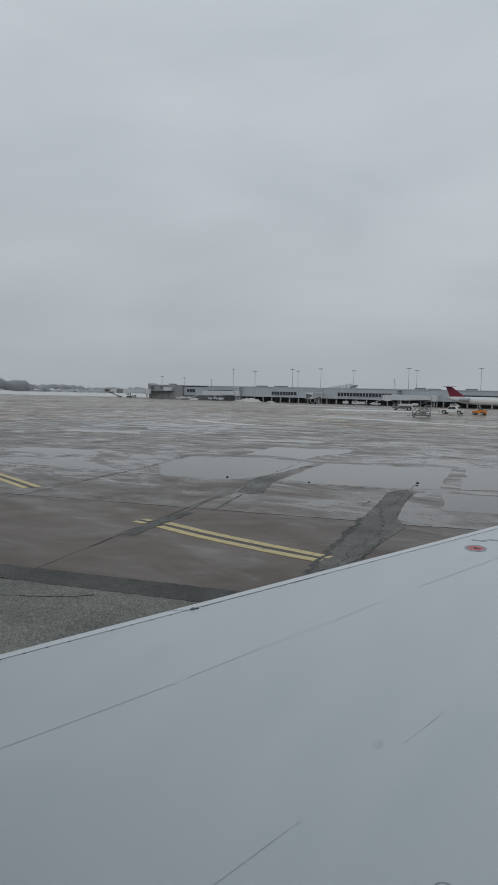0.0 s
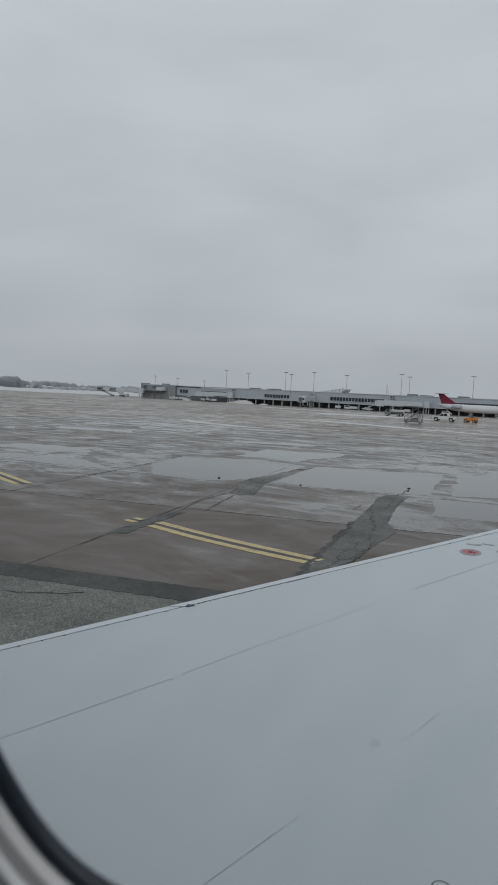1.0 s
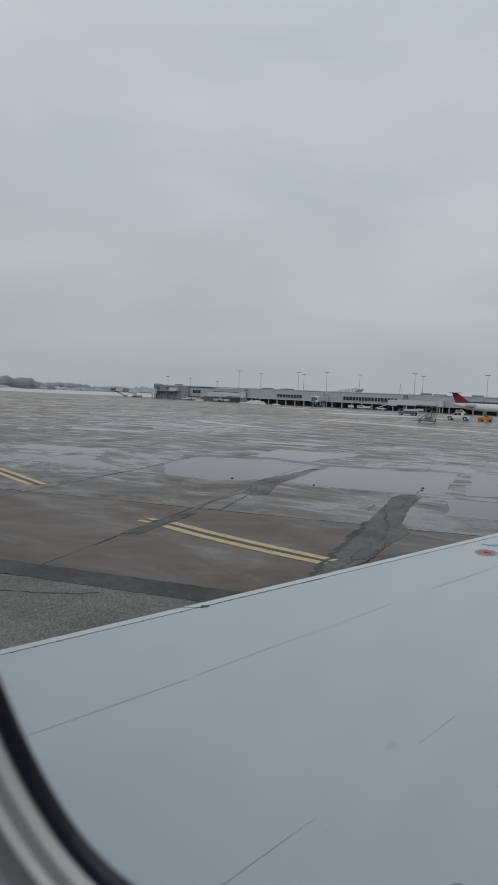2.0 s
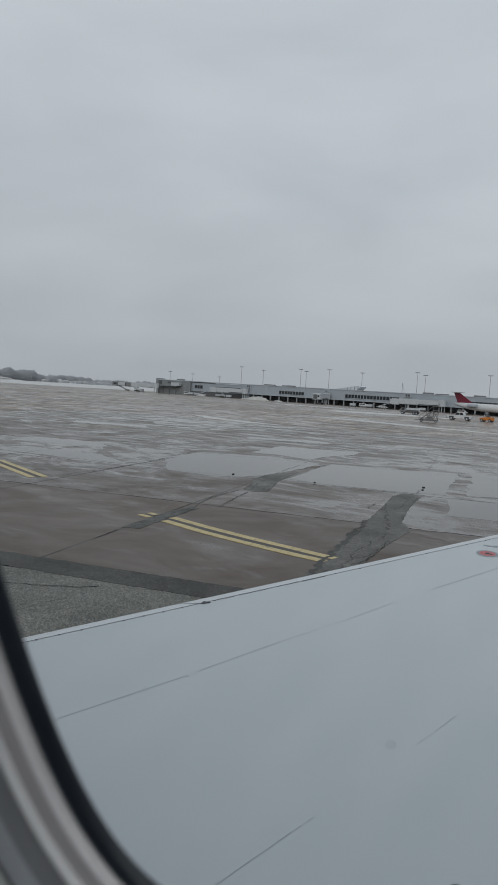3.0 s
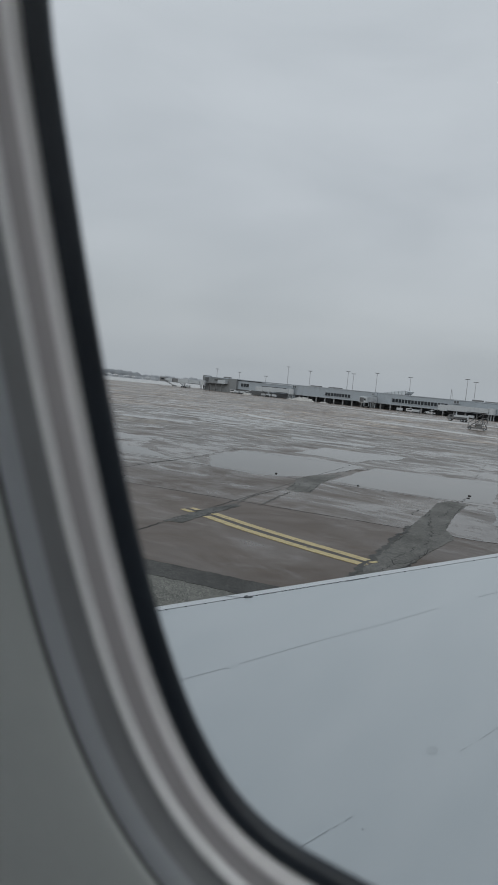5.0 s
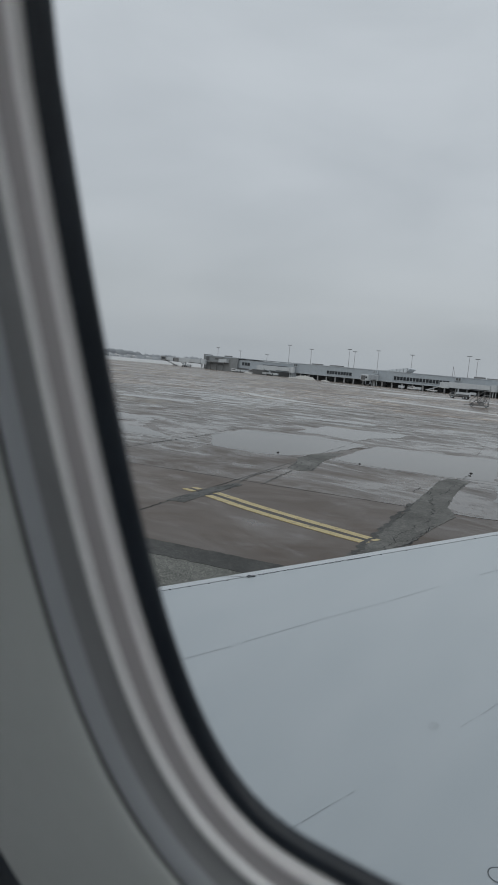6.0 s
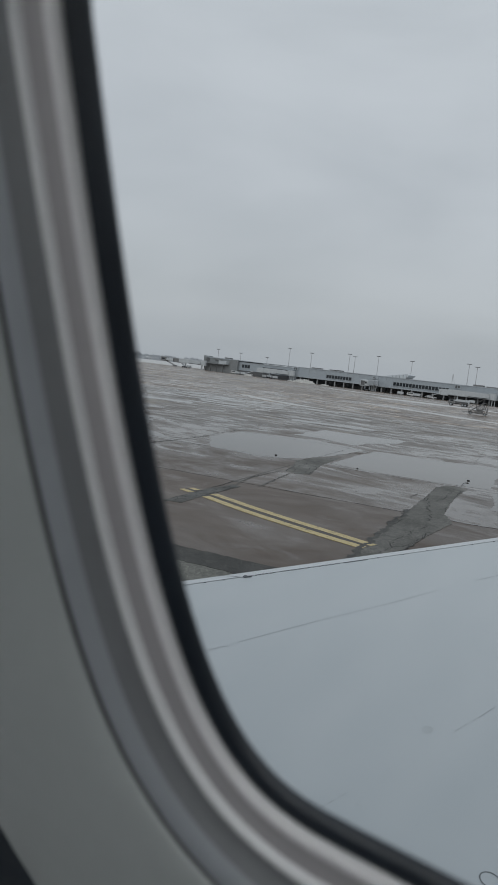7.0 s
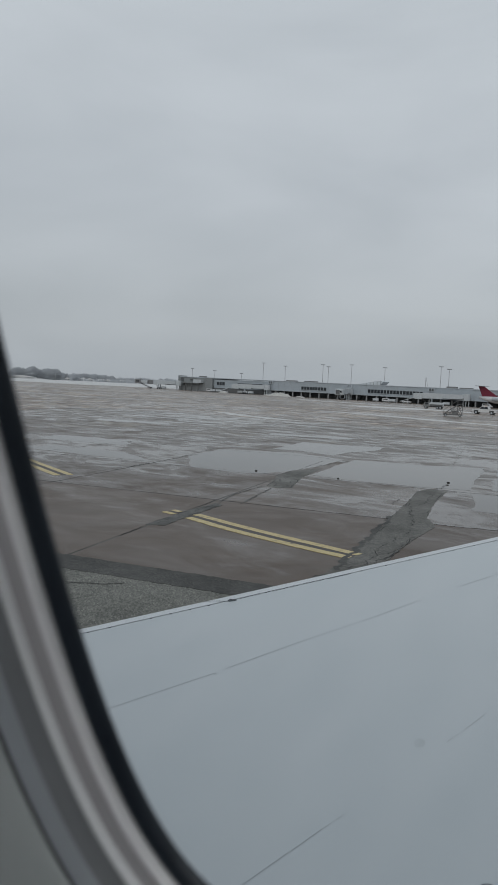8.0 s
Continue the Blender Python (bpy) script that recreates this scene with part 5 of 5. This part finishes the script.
def baggage_cart(m):
    t = thing("baggage_cart", "small pale baggage cart by the terminal", "baggage cart", m, "carts before the terminal")
    part("deck", boxes((-1.5, 1.5, -0.8, 0.8, 0.45, 0.6)), M_bridged, t)
    part("box", boxes((-1.4, 1.4, -0.75, 0.75, 0.61, 1.7), bevel=0.05), M_bridge, t)
    for x in (-1.0, 1.0):
        for s in (-0.7, 0.7):
            add_wheel(t, x, s, 0.25, 0.15)


for cx in (-231.5, -227.5, -212.0, -208.4, -204.5, -128.0, -119.0, -92.0):
    baggage_cart(term_pose(cx, 7.5, 0.0, 8))
baggage_cart(term_pose(-272.0, 6.0, 0.0, -5))


def belt_loader(m):
    t = thing("belt_loader", "white belt loader with raised sloping conveyor", "belt loader", m)
    part("body", boxes((-2.2, 2.2, -0.9, 0.9, 0.5, 1.1), bevel=0.06), M_white, t)
    bm = bmesh.new()
    prism(bm, [(-3.4, 0.9), (-3.2, 0.7), (3.4, 2.9), (3.3, 3.15)], -0.5, 0.5)
    part("conveyor", bm, M_bridge, t)
    for x in (-1.4, 1.4):
        for s in (-0.85, 0.85):
            add_wheel(t, x, s, 0.4, 0.25)


belt_loader(term_pose(-222.5, 9.0, 0, 4))
belt_loader(term_pose(-111.5, 8.0, 0, 6))


def small_van(m):
    t = thing("service_van", "small white service van under the terminal", "van", m, "vans before the terminal")
    bm = bmesh.new()
    prism(bm, [(-2.2, 0.4), (2.2, 0.4), (2.25, 0.95), (1.5, 1.15), (0.9, 1.85), (-2.1, 1.9)], -0.9, 0.9)
    bmesh.ops.bevel(bm, geom=list(bm.edges), offset=0.06, segments=2, affect='EDGES')
    part("body", bm, M_white, t)
    part("side_window", boxes((-1.8, 0.9, -0.915, -0.9, 1.2, 1.65)), M_dglass, t)
    for x in (-1.4, 1.4):
        for s in (-0.85, 0.85):
            add_wheel(t, x, s, 0.34, 0.22)


for vx in (-236.5, -123.5, -74.0):
    small_van(term_pose(vx, 4.5, 0.0, 3))


# ---- parked airliner beyond: rear body and tail ----
def parked_airliner(m):
    t = thing("parked_airliner", "parked airliner with a dark red tail fin", "airliner", m)
    bm = bmesh.new()
    prev = None
    for x, r, z in ((-16, 1.7, 3.6), (0, 1.7, 3.6), (6, 1.45, 3.9), (10, 1.0, 4.35), (13, 0.4, 4.8)):
        ring = [bm.verts.new((x, r * math.cos(2 * math.pi * k / 16), z + r * math.sin(2 * math.pi * k / 16))) for k in range(16)]
        if prev:
            for k in range(16):
                bm.faces.new((prev[k], prev[(k + 1) % 16], ring[(k + 1) % 16], ring[k]))
        else:
            bm.faces.new(ring)
        prev = ring
    bm.faces.new(prev)
    part("fuselage", bm, M_white, t, smooth=True)
    bm = bmesh.new()
    prism(bm, [(4.0, 5.0), (11.5, 5.0), (13.6, 9.6), (11.0, 9.6)], -0.16, 0.16)
    part("tail_fin", bm, M_tailred, t, "dark red tail fin")
    part("tailplane", boxes((10.6, 13.4, -4.2, 4.2, 9.6, 9.85)), M_fascia, t)
    part("engine", rods([((1.5, -2.5, 4.2), (5.8, -2.5, 4.3), 0.8), ((1.5, 2.5, 4.2), (5.8, 2.5, 4.3), 0.8)], 14), M_fascia, t)
    for x, y in ((-2.0, 1.6), (-2.0, -1.6), (-14, 0)):
        part("landing_gear", rods([((x, y, 0.4), (x, y, 2.4), 0.14)]), M_pole, t)
        add_wheel(t, x, y, 0.5, 0.4)


parked_airliner(TERM @ pose(u_of(-61.0), -20.0, 0, 0, 0, 172) )

# ---- distance: bare woods, snowy rises, houses ----
def woods(name, az0, az1, dist, count, h0, h1, seed, label):
    """Bare trees along an arc: a thin trunk and a crown of many small twig clumps each."""
    rng = random.Random(seed)
    verts, faces = [], []
    for i in range(count):
        t = rng.random()
        px, py = far_at(az0 + (az1 - az0) * t, dist + rng.uniform(-30, 30))
        swell = 0.92 + 0.22 * noise.noise(Vector((t * 9 + seed, seed * 1.3, 0.4))) + 0.16 * noise.noise(Vector((t * 31 + 0.3, seed * 0.7, 2.2)))
        ends = min(1.0, 0.55 + 4.0 * t, 0.55 + 4.0 * (1 - t))
        h = rng.uniform(h0, h1) * max(0.5, swell) * ends
        w = h * rng.uniform(0.32, 0.5)
        b = len(verts)
        verts += [(px - 0.18, py, -2.6), (px + 0.18, py, -2.6), (px + 0.08, py, -2.6 + h * 0.7), (px - 0.08, py, -2.6 + h * 0.7)]
        faces.append((b, b + 1, b + 2, b + 3))
        for k in range(36):
            a, q = rng.uniform(0, 2 * math.pi), math.sqrt(rng.random())
            u = rng.uniform(-1, 1)
            r = w * q * math.sqrt(max(0.05, 1 - u * u))
            cx, cy, cz = px + r * math.cos(a), py + r * math.sin(a), -2.6 + h * (0.54 + 0.46 * u)
            e = h * rng.uniform(0.05, 0.12)
            b = len(verts)
            verts += [(cx - e, cy, cz - e * rng.uniform(0.3, 1)), (cx + e * rng.uniform(0.4, 1), cy, cz - e * rng.uniform(0, 0.6)), (cx + e * rng.uniform(-0.5, 0.5), cy + 0.2, cz + e)]
            faces.append((b, b + 1, b + 2))
    ob = new(name, mesh_of(name, verts, faces, M_hazed_trees))
    tagged(ob, label, "woods", kind="stuff")


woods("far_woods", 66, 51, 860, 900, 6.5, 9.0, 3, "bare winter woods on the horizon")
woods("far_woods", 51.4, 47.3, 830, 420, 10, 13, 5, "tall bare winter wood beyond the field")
woods("far_woods", 47.9, 43.0, 890, 520, 7.0, 9.5, 8, "low bare winter woods on the horizon, hazed in colour")
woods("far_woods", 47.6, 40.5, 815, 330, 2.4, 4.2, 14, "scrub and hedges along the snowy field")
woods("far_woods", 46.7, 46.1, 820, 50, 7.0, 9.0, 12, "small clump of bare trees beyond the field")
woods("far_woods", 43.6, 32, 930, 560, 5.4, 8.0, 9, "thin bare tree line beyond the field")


def snowy_rise(az, dist, sx, sy, h, seed):
    bm = bmesh.new()
    vs = []
    for j in range(9):
        row = []
        for i in range(25):
            u, v = i / 12 - 1, j / 4 - 1
            e = max(0, 1 - u * u) * max(0, 1 - v * v)
            row.append(bm.verts.new((u * sx, v * sy, h * e * (0.8 + 0.5 * noise.noise(Vector((u * 3, v * 2, seed)))) - 0.4)))
        vs.append(row)
    for j in range(8):
        for i in range(24):
            bm.faces.new((vs[j][i], vs[j][i + 1], vs[j + 1][i + 1], vs[j + 1][i]))
    ob = new("backdrop_rise", bm_mesh("backdrop_rise", bm, M_snow, True))
    ob.matrix_world = pose(*far_at(az, dist), -2.2, 0, 0, az)
    tagged(ob, "low snowy rise on the horizon", "hill", kind="structure")


for rise in ((45.6, 835, 17, 9, 4.6, 2), (44.4, 850, 10, 8, 4.0, 5), (42.9, 850, 14, 9, 3.2, 7), (41.4, 840, 10, 9, 2.6, 9), (54.4, 800, 26, 8, 2.4, 4), (49.2, 790, 20, 7, 1.6, 6)):
    snowy_rise(*rise)


def far_house(az, dist, w, h, seed):
    t = thing("far_house", "small distant house with a snowy roof", "house", pose(*far_at(az, dist), -2.2, 0, 0, az - 25 + seed * 23 % 50), "distant houses")
    part("wall", boxes((-w, w, -3, 3, 0, h)), M_house, t)
    bm = bmesh.new()
    prism(bm, [(-w - 0.3, h), (w + 0.3, h), (0, h + min(1.6, w * 0.45))], -3.3, 3.3)
    part("roof", bm, M_snow, t)
    for dx in (-w * 0.5, w * 0.5):
        part("window", boxes((dx - 0.6, dx + 0.6, -3.06, -3.0, h * 0.4, h * 0.75)), M_dglass, t)


for i, (az, dist, hw, hh) in enumerate(((46.95, 800, 3, 2.2), (46.1, 826, 2.6, 2.4), (45.15, 812, 3.2, 2.2), (44.2, 830, 2.4, 2.6), (43.75, 800, 3, 2.2),
                                            (42.6, 824, 3.4, 2.4), (41.95, 836, 2.6, 2.4), (41.0, 812, 3, 2.6), (50.4, 795, 15, 2.2), (53.1, 800, 4, 2.6))):
    far_house(az, dist, hw, hh, i + 1)
for i in range(14):
    pb = bmesh.new()
    rod(pb, (0, 0, 0), (0, 0, 7.5 + (i * 7) % 6 * 0.5), 0.16, 0.10, 6)
    if i % 3 == 0:
        rod(pb, (-0.9, 0, 7.0), (0.9, 0, 7.0), 0.09, 0.09, 6)
    ob = new("far_pole", bm_mesh("far_pole", pb, M_pole))
    ob.matrix_world = pose(*far_at(39.6 + i * 0.62 + (i * 5) % 3 * 0.11, 790 + (i * 37) % 80), -2.2)
    tagged(ob, "thin grey utility pole on the horizon", "pole", group="distant poles")


# ---- the slabs of the near apron, each a piece of its own ----
def build_slabs():
    pav = thing("pavement", "square concrete apron slabs with dark joints", "pavement", GRID, kind="structure")
    rows = [0.12, 8.6, 16.2, 24.9, 32.5, 40.1, 47.7, 55.3, 62.9]
    for j in range(len(rows) - 1):
        # the farther joints are choked with slush and dirt
        G = 0.016 if j < 3 else 0.003
        y0, y1 = rows[j] + G, rows[j + 1] - G
        me = None
        for i in range(-7, 4):
            if me is None:
                w, b = 6.5 - 2 * G, 0.02 if j < 3 else 0.006
                bm = bmesh.new()
                low = [bm.verts.new(p) for p in ((0, y0, -0.03), (w, y0, -0.03), (w, y1, -0.03), (0, y1, -0.03))]
                mid = [bm.verts.new(p) for p in ((0, y0, -0.012), (w, y0, -0.012), (w, y1, -0.012), (0, y1, -0.012))]
                top = [bm.verts.new(p) for p in ((b, y0 + b, 0), (w - b, y0 + b, 0), (w - b, y1 - b, 0), (b, y1 - b, 0))]
                bm.faces.new(top)
                for k in range(4):
                    k2 = (k + 1) % 4
                    bm.faces.new((low[k], low[k2], mid[k2], mid[k]))
                    bm.faces.new((mid[k], mid[k2], top[k2], top[k]))
                me = bm_mesh("slab", bm, M_slab if j < 1 else M_slab_damp if j < 2 else M_slab_wet if j < 4 else M_slab_slush)
                wet = me.copy()
                wet.materials[0] = M_slab_wet
            s = part("slab", wet if j == 1 and i >= 0 else me, None, pav)
            s.location = (i * 6.5 + 0.05 + G, 0, random.uniform(-0.003, 0.0))
    # weeds of tar and broken edges along the nearest joints, and thin lines of water in others
    k = 0
    for j in (1, 2, 3):
        for i in range(-5, 2):
            k += 1
            x0, x1 = i * 6.5 + 0.05, i * 6.5 + 6.55
            y = rows[j]
            if j == 2 or (j == 1 and i >= 0) or (j == 3 and k % 3 == 2):
                ribbon("joint_water", [(x0, y + 0.04), (x1, y + 0.04)], 0.13, 0.004, M_water, k, 0.04, pav)
            elif j == 1 or k % 3 == 0:
                ribbon("joint_crack", [(x0, y), (x1, y)], 0.05, 0.003, M_crack, k, 0.03, pav, -0.25)
    for i in range(-4, 2):
        for j in (0, 1, 2):
            k += 1
            x = i * 6.5 + 0.05
            if k % 2:
                ribbon("joint_crack", [(x, rows[j]), (x, rows[j + 1])], 0.045, 0.003, M_crack, k, 0.035, pav, -0.1)
    part("joint_filler", boxes((-46, 26.3, 0.10, 62.9, -0.025, -0.006)), M_patch, pav, "dark joint filler between slabs")


build_slabs()
